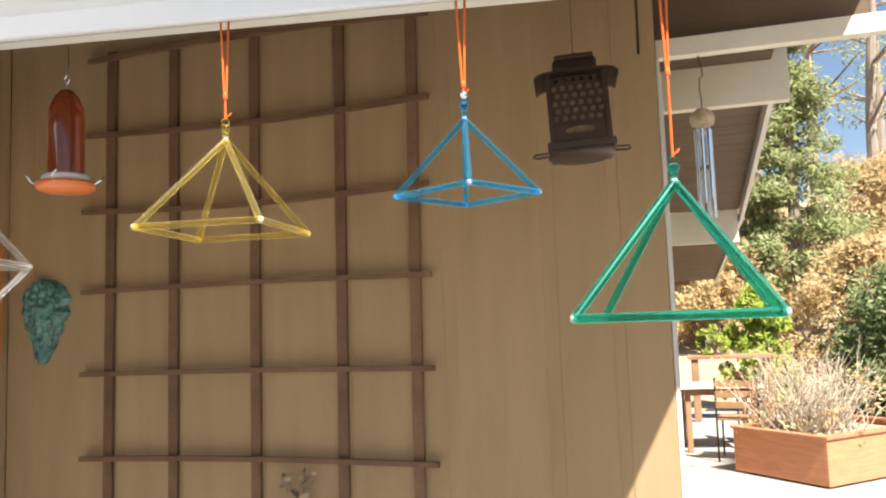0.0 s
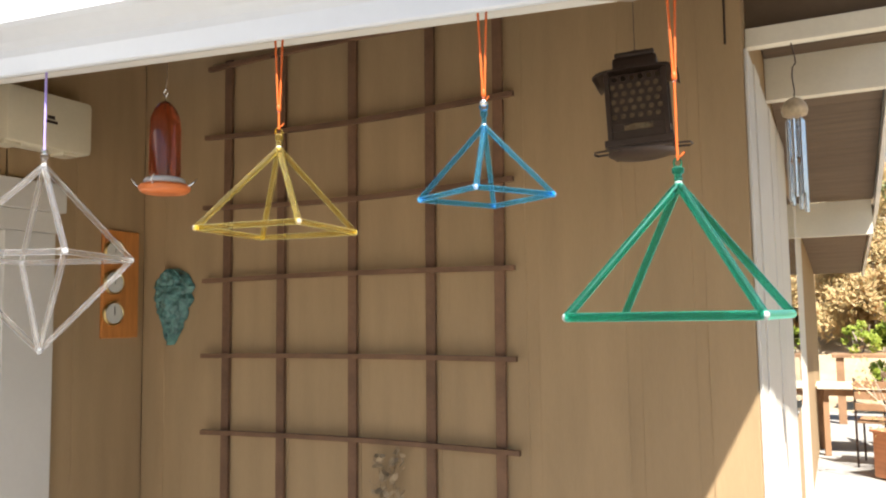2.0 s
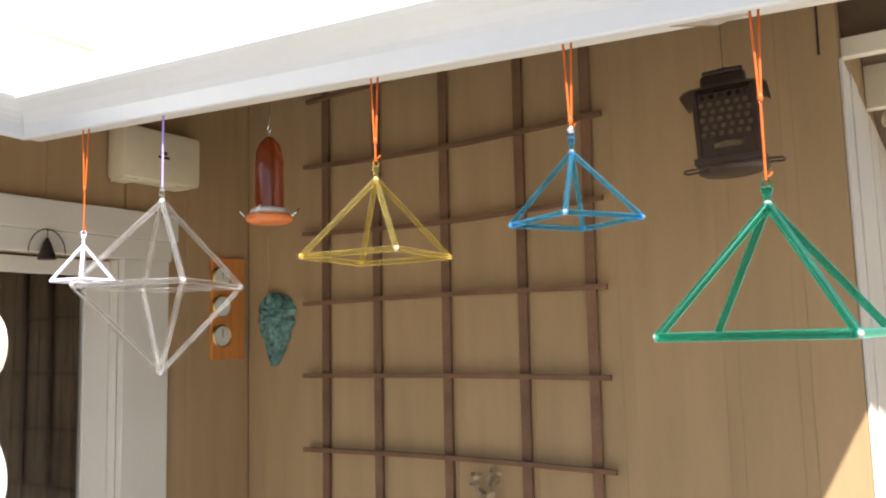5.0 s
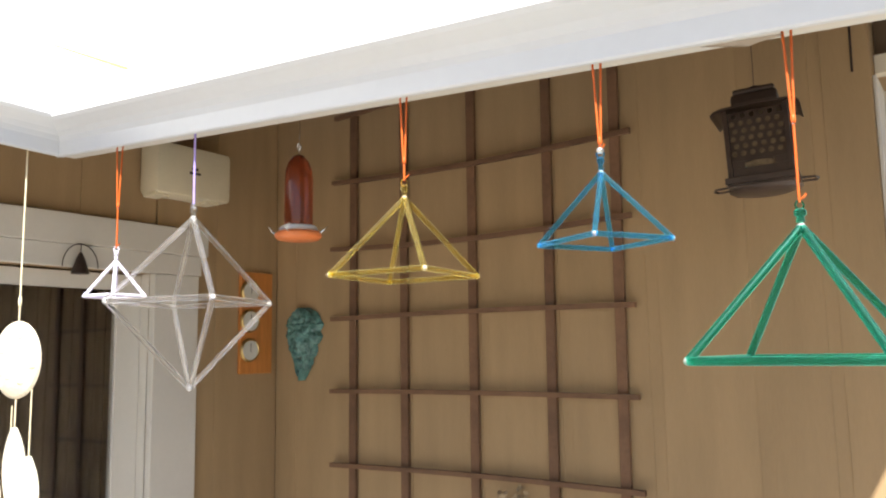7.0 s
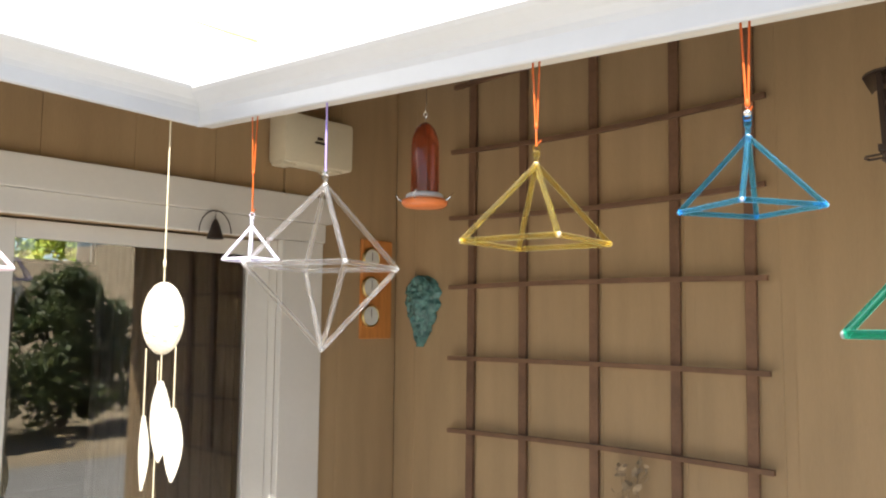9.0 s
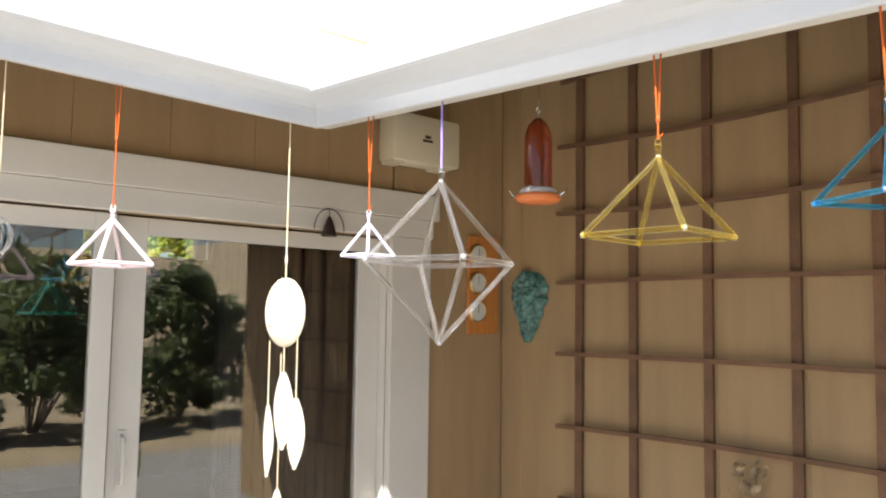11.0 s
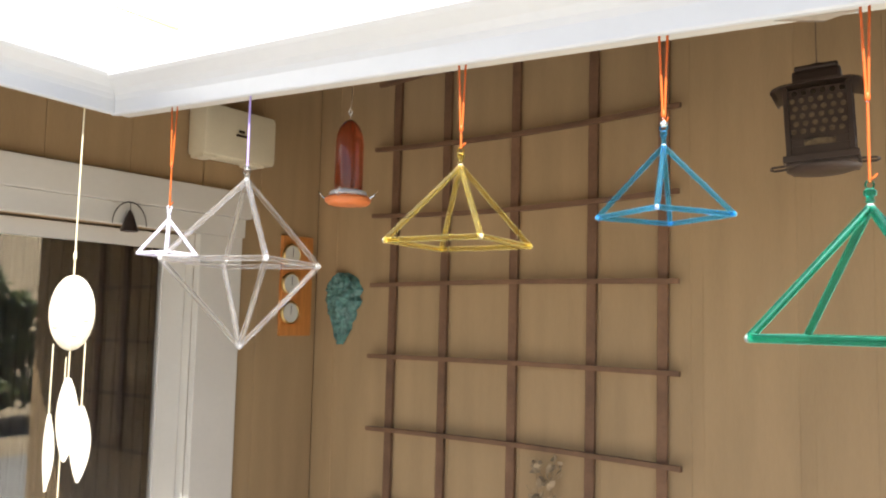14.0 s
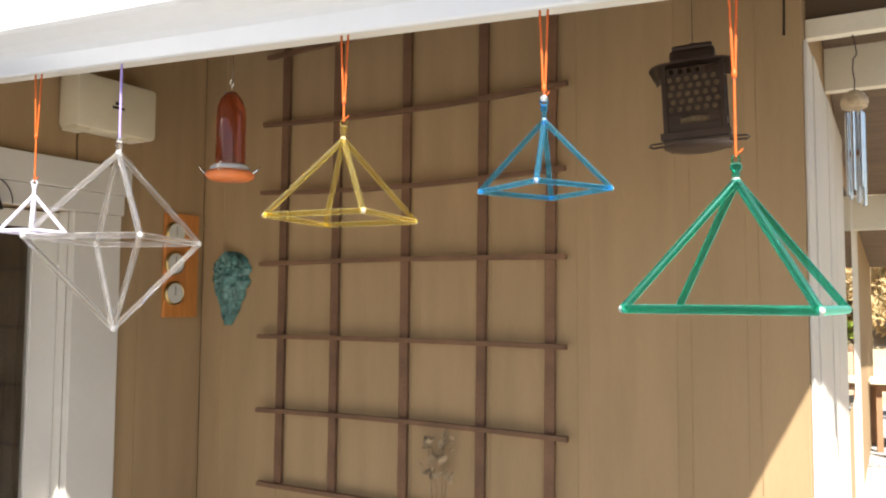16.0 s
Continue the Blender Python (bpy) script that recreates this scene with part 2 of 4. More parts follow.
def lathe(bm, profile, c=(0, 0, 0), sides=24):
    """A turned body from (radius, height) pairs."""
    rings = [[bm.verts.new((c[0] + r * math.cos(2 * math.pi * k / sides), c[1] + r * math.sin(2 * math.pi * k / sides), c[2] + z))
              for k in range(sides)] for r, z in profile]
    for a, b in zip(rings, rings[1:]):
        for k in range(sides):
            bm.faces.new((a[k], a[(k + 1) % sides], b[(k + 1) % sides], b[k]))
    bm.faces.new(list(reversed(rings[0])))
    bm.faces.new(rings[-1])


def path_rod(bm, points, r, sides=8):
    """A bent wire through points."""
    for a, b in zip(points, points[1:]):
        rod(bm, a, b, r, sides=sides)
    for p in points[1:-1]:
        ball(bm, p, r, 8, 6)


def sweep(bm, profile, a, b):
    """A profile of (across, up) pairs drawn from a to b; across points to the right of the way."""
    a, b = Vector(a), Vector(b)
    d = (b - a).normalized()
    side = d.cross(Vector((0, 0, 1))).normalized()
    up = Vector((0, 0, 1))
    ends = [[bm.verts.new(p + side * u + up * v) for u, v in profile] for p in (a, b)]
    n = len(profile)
    for k in range(n):
        bm.faces.new((ends[0][k], ends[0][(k + 1) % n], ends[1][(k + 1) % n], ends[1][k]))
    bm.faces.new(list(reversed(ends[0])))
    bm.faces.new(ends[1])
    bmesh.ops.recalc_face_normals(bm, faces=bm.faces)


def mesh_of(name, bm, mat, smooth=False):
    bmesh.ops.recalc_face_normals(bm, faces=bm.faces)
    me = bpy.data.meshes.new(name)
    bm.to_mesh(me)
    bm.free()
    me.materials.append(mat)
    if smooth:
        me.shade_smooth()
        me.set_sharp_from_angle(angle=radians(40))
    return me


def part(name, bm, mat, parent=None, label="", smooth=False):
    """Links bm as one mesh object under a thing or a part."""
    ob = new(name, mesh_of(name, bm, mat, smooth))
    if parent is not None:
        ob.parent = parent
    return tagged(ob, label)


def thing(name, place, label, category, group="", turn=0.0):
    ob = new(name)
    ob.empty_display_size = 0.05
    ob.matrix_world = pose(*place, 0, 0, turn)
    return tagged(ob, label, category, group)


def structure(name, bm, mat, label, category, smooth=False):
    return tagged(part(name, bm, mat, None, label, smooth), label, category, "", "structure")


def boxes(*pairs, bevel=0.0):
    bm = bmesh.new()
    for lo, hi in pairs:
        box(bm, lo, hi, bevel)
    return bm


# ---- ground and paving ----
bm = bmesh.new()
def height(px, py):
    d = max(0.0, py - 15.0) + 0.5 * max(0.0, px - 9.0)
    return 0.24 * min(d, 30.0) * (1 - math.exp(-d / 4))
xs = [-1500, -300, -60, -20, -8] + [k * 1.5 for k in range(-4, 24)] + [45, 70, 120, 300, 1500]
ys = [-1500, -300, -60, -20, -8] + [k * 1.5 for k in range(-4, 34)] + [60, 90, 150, 400, 1500]
net = [[bm.verts.new((px, py, height(px, py) - 0.03 + (0.05 * noise.noise(Vector((px * 0.7, py * 0.7, 0))) if height(px, py) > 0.1 else 0))) for px in xs] for py in ys]
for r0, r1 in zip(net, net[1:]):
    for k in range(len(xs) - 1):
        bm.faces.new((r0[k], r0[k + 1], r1[k + 1], r1[k]))
structure("ground", bm, SOIL, "dry brown garden earth rising to a slope behind the patio", "ground")
structure("pavement", boxes(((-6, -6, -0.028), (3.4, 14, 0.0))), CONCRETE, "pale sunlit concrete patio beside the house", "pavement")

# ---- house walls ----
WALL_Y, WEST_X, EAST_X = 3.56, -2.10, 1.006
DOOR = (-0.75, 2.74, 1.985)
wall_north = structure("wall_north", boxes(((WEST_X - 0.15, WALL_Y + 0.012, 0), (EAST_X - 0.14, WALL_Y + 0.15, 3.66))), SIDING,
                       "tan vertical board siding under the porch roof", "wall")
channels = [(WEST_X + 0.002, 0.0), (-1.92, 0.035), (-1.51, 0.045), (-1.10, 0.045), (-0.685, 0.045), (-0.27, 0.045), (0.14, 0.05), (0.556, 0.055), (0.815, 0.045), (EAST_X - 0.002, 0.0)]
for (a, wa), (b, wb) in zip(channels, channels[1:]):
    bm = bmesh.new()
    box(bm, (a + wa / 2, WALL_Y - 0.004, 0.002), (b - wb / 2, WALL_Y + 0.0115, 3.64), 0.0025)
    part("board", bm, SIDING, wall_north)
    if wb:
        bm = bmesh.new()
        box(bm, (b - wb / 2 - 0.005, WALL_Y - 0.0008, 0.003), (b + wb / 2 + 0.005, WALL_Y + 0.0105, 3.639))
        part("channel", bm, SIDING, wall_north)

wall_west = structure("wall_west", boxes(((WEST_X - 0.15, DOOR[1], 0), (WEST_X - 0.012, WALL_Y + 0.01, 2.95)),
                                         ((WEST_X - 0.15, -5, 0), (WEST_X - 0.012, DOOR[0], 3.0)),
                                         ((WEST_X - 0.15, DOOR[0], DOOR[2]), (WEST_X - 0.012, DOOR[1], 3.0))), SIDING,
                      "tan board siding round the sliding glass door", "wall")
for a, b in ((2.75, 3.12), (3.12, WALL_Y - 0.008)):
    bm = bmesh.new()
    box(bm, (WEST_X - 0.011, a + 0.0006, 0.002), (WEST_X + 0.005, b - 0.0006, 2.99), 0.003)
    part("board", bm, SIDING, wall_west)
for k in range(10):
    a = -1.26 + 0.4 * k
    bm = bmesh.new()
    box(bm, (WEST_X - 0.011, a + 0.0006, 2.23), (WEST_X + 0.005, min(a + 0.4, 2.75) - 0.0006, 2.99), 0.003)
    part("board", bm, SIDING, wall_west)

wall_east = structure("wall_east", boxes(((EAST_X - 0.14, WALL_Y + 0.008, 0), (EAST_X, 12.0, 3.2))), SIDING,
                      "tan sunlit side wall running back from the porch corner", "wall")
# Room shell coloured near black so that it reads as unlit
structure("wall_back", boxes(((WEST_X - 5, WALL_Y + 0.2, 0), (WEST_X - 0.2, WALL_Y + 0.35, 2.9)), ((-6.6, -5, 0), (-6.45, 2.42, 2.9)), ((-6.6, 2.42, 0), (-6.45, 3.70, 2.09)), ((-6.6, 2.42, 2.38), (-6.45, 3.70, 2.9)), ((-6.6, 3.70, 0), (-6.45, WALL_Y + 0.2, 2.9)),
                             ((-6.5, -5.15, 0), (WEST_X - 0.15, -5, 2.9))), ROOM_SHADE, "inner walls of the room behind the glass, dimness put into their colour", "wall")
structure("ceiling", boxes(((-6.6, -5, 2.9), (WEST_X - 0.16, WALL_Y + 0.2, 3.0))), ROOM_SHADE, "ceiling of the room behind the glass, dimness put into its colour", "ceiling")
structure("floor", boxes(((-6.6, -5, -0.02), (WEST_X - 0.16, WALL_Y + 0.2, 0.01))), ROOM_SHADE, "floor of the room behind the glass, dimness put into its colour", "floor")

clerestory = tagged(new("window_2"), "long low window high in the far wall of the dim room", "window", "", "structure")
part("window_frame", boxes(((-6.56, 2.424, 2.094), (-6.50, 3.696, 2.118)), ((-6.56, 2.424, 2.352), (-6.50, 3.696, 2.376)),
                           ((-6.56, 2.424, 2.119), (-6.50, 2.45, 2.351)), ((-6.56, 3.67, 2.119), (-6.50, 3.696, 2.351)), bevel=0.003), WHITE, clerestory)
part("pane", boxes(((-6.535, 2.451, 2.119), (-6.529, 3.669, 2.351))), PANE, clerestory).visible_shadow = False

# ---- white trim round the sliding door ----
x = WEST_X + 0.006
structure("trim_jamb", boxes(((WEST_X - 0.01, 2.725, 0), (x + 0.028, 2.985, 1.982)), bevel=0.004), WHITE, "white painted door jamb board", "trim")
structure("trim_head", boxes(((WEST_X - 0.01, -0.9, 1.984), (x + 0.03, 3.0, 2.083)), bevel=0.004), WHITE, "white painted head board over the sliding door", "trim")
structure("trim_cap", boxes(((WEST_X - 0.01, -0.92, 2.085), (x + 0.045, 3.03, 2.222)), bevel=0.005), WHITE, "white painted upper board over the door head", "trim")

# ---- sliding door ----
door = tagged(new("door_1"), "white framed sliding glass door, closed, with a dark room behind", "door", "", "structure")
def leaf(y0, y1, x0, stile, name):
    z0, z1 = 0.04, 1.975
    fr = part(name, boxes(((x0, y0, z0), (x0 + 0.045, y0 + stile, z1)), ((x0, y1 - stile, z0), (x0 + 0.045, y1, z1)),
                          ((x0, y0 + stile, z0), (x0 + 0.045, y1 - stile, z0 + 0.1)), ((x0, y0 + stile, z1 - 0.075), (x0 + 0.045, y1 - stile, z1)), bevel=0.003), WHITE, door)
    p = part("pane", boxes(((x0 + 0.02, y0 + stile - 0.005, z0 + 0.095), (x0 + 0.026, y1 - stile + 0.005, z1 - 0.07))), PANE, fr)
    p.visible_shadow = False
    return fr
leaf(-0.73, 1.34, WEST_X - 0.06, 0.085, "fixed_leaf")
sl = leaf(1.36, 2.72, WEST_X - 0.115, 0.13, "sliding_leaf")
bm = bmesh.new()
path_rod(bm, [(WEST_X - 0.070, 1.415, 0.86), (WEST_X - 0.045, 1.415, 0.872), (WEST_X - 0.032, 1.415, 0.90), (WEST_X - 0.030, 1.415, 0.96), (WEST_X - 0.032, 1.415, 1.02), (WEST_X - 0.045, 1.415, 1.048), (WEST_X - 0.070, 1.415, 1.06)], 0.008, 8)
part("pull_handle", bm, WHITE, sl, "white bowed pull handle", smooth=True)
part("handle_plate", boxes(((WEST_X - 0.0695, 1.398, 0.84), (WEST_X - 0.064, 1.432, 1.08)), bevel=0.002), WHITE, sl)
structure("door_lining", boxes(((WEST_X - 0.149, 2.7215, 0.036), (WEST_X - 0.011, 2.7245, 1.982))), WHITE, "white painted lining of the door opening", "trim")
structure("door_sill", boxes(((WEST_X - 0.15, DOOR[0], 0.011), (WEST_X + 0.03, DOOR[1], 0.035)), bevel=0.004), WHITE, "white metal door sill", "sill")

# ---- roof and gutters ----
G0, G1 = Vector((-1.402, 1.85, 2.298)), Vector((1.67, 1.85, 2.115))
GL = Vector((-1.402, -5.0, 2.48))
PROFILE = [(0.0, 0.0), (-0.004, 0.004), (-0.004, 0.052), (-0.010, 0.070), (-0.024, 0.087), (-0.044, 0.100), (-0.064, 0.111), (-0.074, 0.122), (-0.074, 0.138),
           (-0.066, 0.141), (-0.058, 0.132), (0.09, 0.132), (0.09, 0.085), (0.014, 0.062), (0.010, 0.0)]
def gutter(name, a, b, label):
    bm = bmesh.new()
    sweep(bm, PROFILE, a, b)
    return structure(name, bm, GUTTER_PAINT, label, "gutter")
gutter("gutter_front", G1, G0 + Vector((-0.02, 0, 0)), "white moulded metal rain gutter along the porch eave")
gutter("gutter_side", G0 + Vector((0, 0.02, 0)), GL, "white moulded metal rain gutter along the side eave")
bm = bmesh.new()
fold = [(0.88, 1.873, 2.163), (0.965, 1.888, 2.148), (0.986, 1.892, 2.154), (1.03, 1.894, 2.157), (1.03, 1.873, 2.153)]
top = [bm.verts.new(Vector(p) + Vector((0, 0.002, 0.0015))) for p in fold]
low = [bm.verts.new(p) for p in fold]
bm.faces.new(top)
bm.faces.new(list(reversed(low)))
for k in range(len(fold)):
    bm.faces.new((low[k], low[(k + 1) % len(fold)], top[(k + 1) % len(fold)], top[k]))
structure("gutter_flashing", bm, FLASHING, "bent weathered beige flashing scrap under the gutter", "flashing")


def slab(corners, thick):
    """A sloping plate: four corners of its underside, thickened upwards."""
    bm = bmesh.new()
    low = [bm.verts.new(c) for c in corners]
    high = [bm.verts.new(Vector(c) + Vector((0, 0, thick))) for c in corners]
    bm.faces.new(low)
    bm.faces.new(list(reversed(high)))
    for k in range(4):
        bm.faces.new((low[k], low[(k + 1) % 4], high[(k + 1) % 4], high[k]))
    return bm


def roof(name, eave_a, eave_b, ridge_b, ridge_a, label):
    """A pitched roof plane: brown boards below, white roofing laid in courses above."""
    r = structure(name, slab([eave_a, eave_b, ridge_b, ridge_a], 0.025), DECK, label, "roof")
    a, b2, c, d = (Vector(q) + Vector((0, 0, 0.027)) for q in (eave_a, eave_b, ridge_b, ridge_a))
    n = 7
    for k in range(n):
        s, e = k / n, (k + 1) / n + 0.004
        lift = Vector((0, 0, 0.004 + 0.003 * (k % 2)))
        part("course", slab([a.lerp(d, s) + lift, b2.lerp(c, s) + lift, b2.lerp(c, e) + lift, a.lerp(d, e) + lift], 0.012), ROOFING, r)
    return r


# the two planes meet in a valley over the corner of the porch
def on_plane(p, q, r, px, py):
    """The point over (px, py) in the plane through p, q and r."""
    n = (Vector(q) - Vector(p)).cross(Vector(r) - Vector(p))
    return (px, py, p[2] - (n.x * (px - p[0]) + n.y * (py - p[1])) / n.z)


# Right rake, out of view, is slanted to shape the wall's shadow edge
EAVE_L, EAVE_R, RIDGE_R = (-1.47, 1.91, 2.42), (1.36, 1.91, 2.256), (2.46, 4.30, 3.964)
VALLEY = on_plane(EAVE_L, EAVE_R, RIDGE_R, -5.40, 5.90)
SIDE_END = (-1.47, -5, 2.60)
roof("roof_front", EAVE_L, EAVE_R, RIDGE_R, VALLEY, "white pitched porch roof with brown boards beneath")
roof("roof_side", SIDE_END, EAVE_L, VALLEY, on_plane(EAVE_L, VALLEY, SIDE_END, -5.40, -5), "white pitched side roof with brown boards beneath")

# Hidden pieces added behind the gutters to stop sun leaking onto the door
structure("leak_stop_side", slab([(-1.535, -5, 2.51), (-1.497, -5, 2.51), (-1.497, 1.90, 2.33), (-1.535, 1.90, 2.33)], 0.12), WHITE, "hidden white board added behind the side gutter to stop sun leaks", "fascia")
structure("leak_stop_corner", boxes(((-1.53, 1.862, 2.345), (-1.424, 1.943, 2.437))), WHITE, "hidden white block added between the two gutters to stop sun leaks", "fascia")
structure("leak_stop_front", slab([(-1.535, 1.945, 2.335), (1.40, 1.945, 2.165), (1.40, 1.985, 2.165), (-1.535, 1.985, 2.335)], 0.11), WHITE, "hidden white board added behind the porch gutter to stop sun leaks", "fascia")

# ---- eave along the side wall, seen past the corner ----
def eave_deck(name, y0, z0, y1, z1, x1):
    r = structure(name, slab([(EAST_X + 0.003, y0, z0), (x1, y0, z0), (x1, y1, z1), (EAST_X + 0.003, y1, z1)], 0.03), DECK, "brown boarded underside of the side eave", "roof")
    n = max(2, int((y1 - y0) / 0.14))
    for k in range(n):
        a, b = k / n, (k + 1) / n
        ya, yb = y0 + (y1 - y0) * a + 0.003, y0 + (y1 - y0) * b - 0.003
        za, zb = z0 + (z1 - z0) * a, z0 + (z1 - z0) * b
        part("plank", slab([(EAST_X + 0.004, ya, za - 0.014), (x1 - 0.004, ya, za - 0.014), (x1 - 0.004, yb, zb - 0.014), (EAST_X + 0.004, yb, zb - 0.014)], 0.012), DECK, r)
eave_deck("eave_near", 3.74, 2.83, 4.62, 2.83, 1.56)
eave_deck("eave_middle", 4.70, 2.75, 6.94, 2.375, 1.545)
eave_deck("eave_far", 7.02, 2.30, 11.67, 2.03, 1.545)
structure("gable_board", boxes(((EAST_X + 0.002, 3.712, 2.665), (1.80, 3.735, 3.55)), bevel=0.003), DECK, "brown gable board over the beam", "board")
for y0, y1, z0, z1, x1 in ((3.655, 3.71, 2.585, 2.66, 1.85), (4.621, 4.69, 2.605, 2.87, 1.635), (6.945, 7.01, 2.105, 2.36, 1.53)):
    structure("beam", boxes(((EAST_X + 0.002, y0, z0), (x1, y1, z1)), bevel=0.004), RAFTER, "off-white painted beam under the side eave", "beam")
for y0, z0, y1, z1 in ((4.70, 2.66, 6.98, 2.30), (6.98, 2.30, 11.7, 1.99)):
    structure("eave_fascia", slab([(1.548, y0, z0 - 0.02), (1.575, y0, z0 - 0.02), (1.575, y1, z1 - 0.02), (1.548, y1, z1 - 0.02)], 0.14), WHITE, "white fascia board on the eave edge", "fascia")
# white window casing on the side wall
for y0, y1, d in ((3.58, 3.80, 0.014), (3.815, 4.05, 0.020), (4.065, 4.55, 0.015), (4.565, 4.945, 0.019), (4.96, 5.70, 0.02), (6.6, 7.6, 0.018)):
    structure("casing", boxes(((EAST_X + 0.001, y0, 0.1), (EAST_X + d, y1, 2.56)), bevel=0.003), WHITE, "white painted window casing board", "trim")
# Flat backing coloured dark in place of an unlit room behind the pane
w = structure("window_1", boxes(((EAST_X + 0.001, 5.72, 0.9), (EAST_X + 0.012, 6.58, 2.3))), CURTAIN_AND_UNLIT, "side window between white casings, shade put into its dark backing", "window")
part("pane", boxes(((EAST_X + 0.014, 5.74, 0.92), (EAST_X + 0.018, 6.56, 2.28))), PANE, w).visible_shadow = False

bm = bmesh.new()
path_rod(bm, [(0.945, 3.5535, 2.58), (0.947, 3.5535, 2.75), (0.944, 3.5535, 3.10), (0.945, 3.5535, 3.38)], 0.004, 8)
tagged(part("cable", bm, IRON), "dark cable run down the tan wall corner", "cable")

# ---- trellis ----
trellis = thing("trellis", (0, 3.53, 0), "dark stained wooden grid trellis fixed to the tan wall", "trellis")
for k, (xt, xb) in enumerate(((-1.485, -1.50), (-1.145, -1.155), (-0.73, -0.742), (-0.318, -0.335), (0.012, -0.006))):
    bm = bmesh.new()
    box(bm, (-0.0225, -0.002, -1.15), (0.0225, 0.020, 1.15), 0.004)
    o = part("upright", bm, TRELLIS, trellis)
    o.location, o.rotation_euler = ((xt + xb) / 2, 0, 1.75), (0, math.atan2(xt - xb, 1.8), 0)
for z, x0, x1, sag in ((0.62, -1.62, 0.09, 0.0), (0.995, -1.635, 0.085, 0.006), (1.377, -1.635, 0.08, 0.003), (1.757, -1.63, 0.08, 0.004), (2.135, -1.63, 0.08, -0.012), (2.50, -1.62, 0.09, -0.012), (2.86, -1.6, 0.1, 0.01)):
    bm = bmesh.new()
    n = 8
    for a in range(n):
        xa, xb = x0 + (x1 - x0) * a / n, x0 + (x1 - x0) * (a + 1) / n
        bow = lambda q: sag * math.sin(math.pi * (q - x0) / (x1 - x0)) * 2
        v = [bm.verts.new(c) for c in ((xa, -0.026, z - 0.011 + bow(xa)), (xb, -0.026, z - 0.011 + bow(xb)), (xb, -0.003, z - 0.011 + bow(xb)), (xa, -0.003, z - 0.011 + bow(xa)),
                                       (xa, -0.026, z + 0.011 + bow(xa)), (xb, -0.026, z + 0.011 + bow(xb)), (xb, -0.003, z + 0.011 + bow(xb)), (xa, -0.003, z + 0.011 + bow(xa)))]
        for f in ((0, 1, 5, 4), (2, 3, 7, 6), (4, 5, 6, 7), (3, 2, 1, 0)) + (((3, 0, 4, 7),) if a == 0 else ()) + (((1, 2, 6, 5),) if a == n - 1 else ()):
            bm.faces.new([v[i] for i in f])
    bmesh.ops.remove_doubles(bm, verts=bm.verts, dist=1e-5)
    part("crossbar", bm, TRELLIS, trellis)

rnd = random.Random(4)
vine = thing("dried_vine", (-0.51, 3.49, 0.85), "dried brown vine sprig caught on the trellis", "vine")
tips = []
for k in range(4):
    bm = bmesh.new()
    p = Vector((rnd.uniform(-0.015, 0.015), 0, -0.30))
    lean = rnd.uniform(-0.025, 0.025)
    r = 0.003
    for j in range(6):
        q = p + Vector((lean * 0.35 + rnd.gauss(0, 0.010), rnd.gauss(0, 0.004), rnd.uniform(0.05, 0.078)))
        rod(bm, p, q, r, r * 0.85, 6)
        if j > 2:
            tips.append(q)
            e = q + Vector((rnd.choice((-1, 1)) * rnd.uniform(0.012, 0.03), rnd.uniform(-0.012, 0.0), rnd.uniform(-0.01, 0.03)))
            rod(bm, q, e, r * 0.6, r * 0.35, 5)
            tips.append(e)
        p, r = q, r * 0.85
    part("stem", bm, VINE, vine)
for e in [p + Vector((rnd.gauss(0, 0.012), rnd.uniform(-0.012, 0.0), rnd.gauss(0, 0.014))) for p in tips for j in range(2)]:
    bm = bmesh.new()
    turn = Matrix.Rotation(rnd.uniform(0, 6.28), 4, "Z") @ Matrix.Rotation(rnd.uniform(-0.9, 0.9), 4, "X") @ Matrix.Rotation(rnd.uniform(0, 6.28), 4, "Y")
    l = rnd.uniform(0.014, 0.027)
    ring = [bm.verts.new(e + turn @ Vector((l * u, 0.35 * l * u * u, l * v))) for u, v in ((0, -1), (0.45, -0.4), (0.5, 0.2), (0, 1), (-0.5, 0.2), (-0.45, -0.4))]
    bm.faces.new(ring)
    leaf_ob = part("dried_leaf", bm, DRY_LEAF, vine)
    leaf_ob.modifiers.new("thick", "SOLIDIFY").thickness = 0.0012


# ---- hanging crystal pyramids ----
def frame_edges(r, h, double):
    base = [Vector((r * math.cos(a), r * math.sin(a), 0)) for a in (0, math.pi / 2, math.pi, 1.5 * math.pi)]
    tops = [Vector((0, 0, h))] + ([Vector((0, 0, -h))] if double else [])
    return base, tops


def crystal(name, place, phi, r, h, r_bar, mat, label, group="", double=False):
    """An open pyramid of round glass bars; place is the middle of its base."""
    r_bar *= 0.86
    ob = thing(name, place, label, "pyramid", group, phi)
    base, tops = frame_edges(r, h, double)
    for k in range(4):
        bm = bmesh.new()
        rod(bm, base[k], base[(k + 1) % 4], r_bar, sides=20)
        part("base_bar", bm, mat, ob, smooth=True)
        for t in tops:
            bm = bmesh.new()
            rod(bm, base[k], t, r_bar, sides=20)
            part("slant_bar", bm, mat, ob, smooth=True)
        bm = bmesh.new()
        ball(bm, base[k], r_bar * 1.02)
        part("corner_joint", bm, SPARKLE_JOINT, ob, "joint whitened to stand in for sun sparkle", smooth=True)
    for t in tops:
        bm = bmesh.new()
        ball(bm, t, r_bar * 1.1)
        part("tip_joint", bm, SPARKLE_JOINT, ob, smooth=True)
    return ob


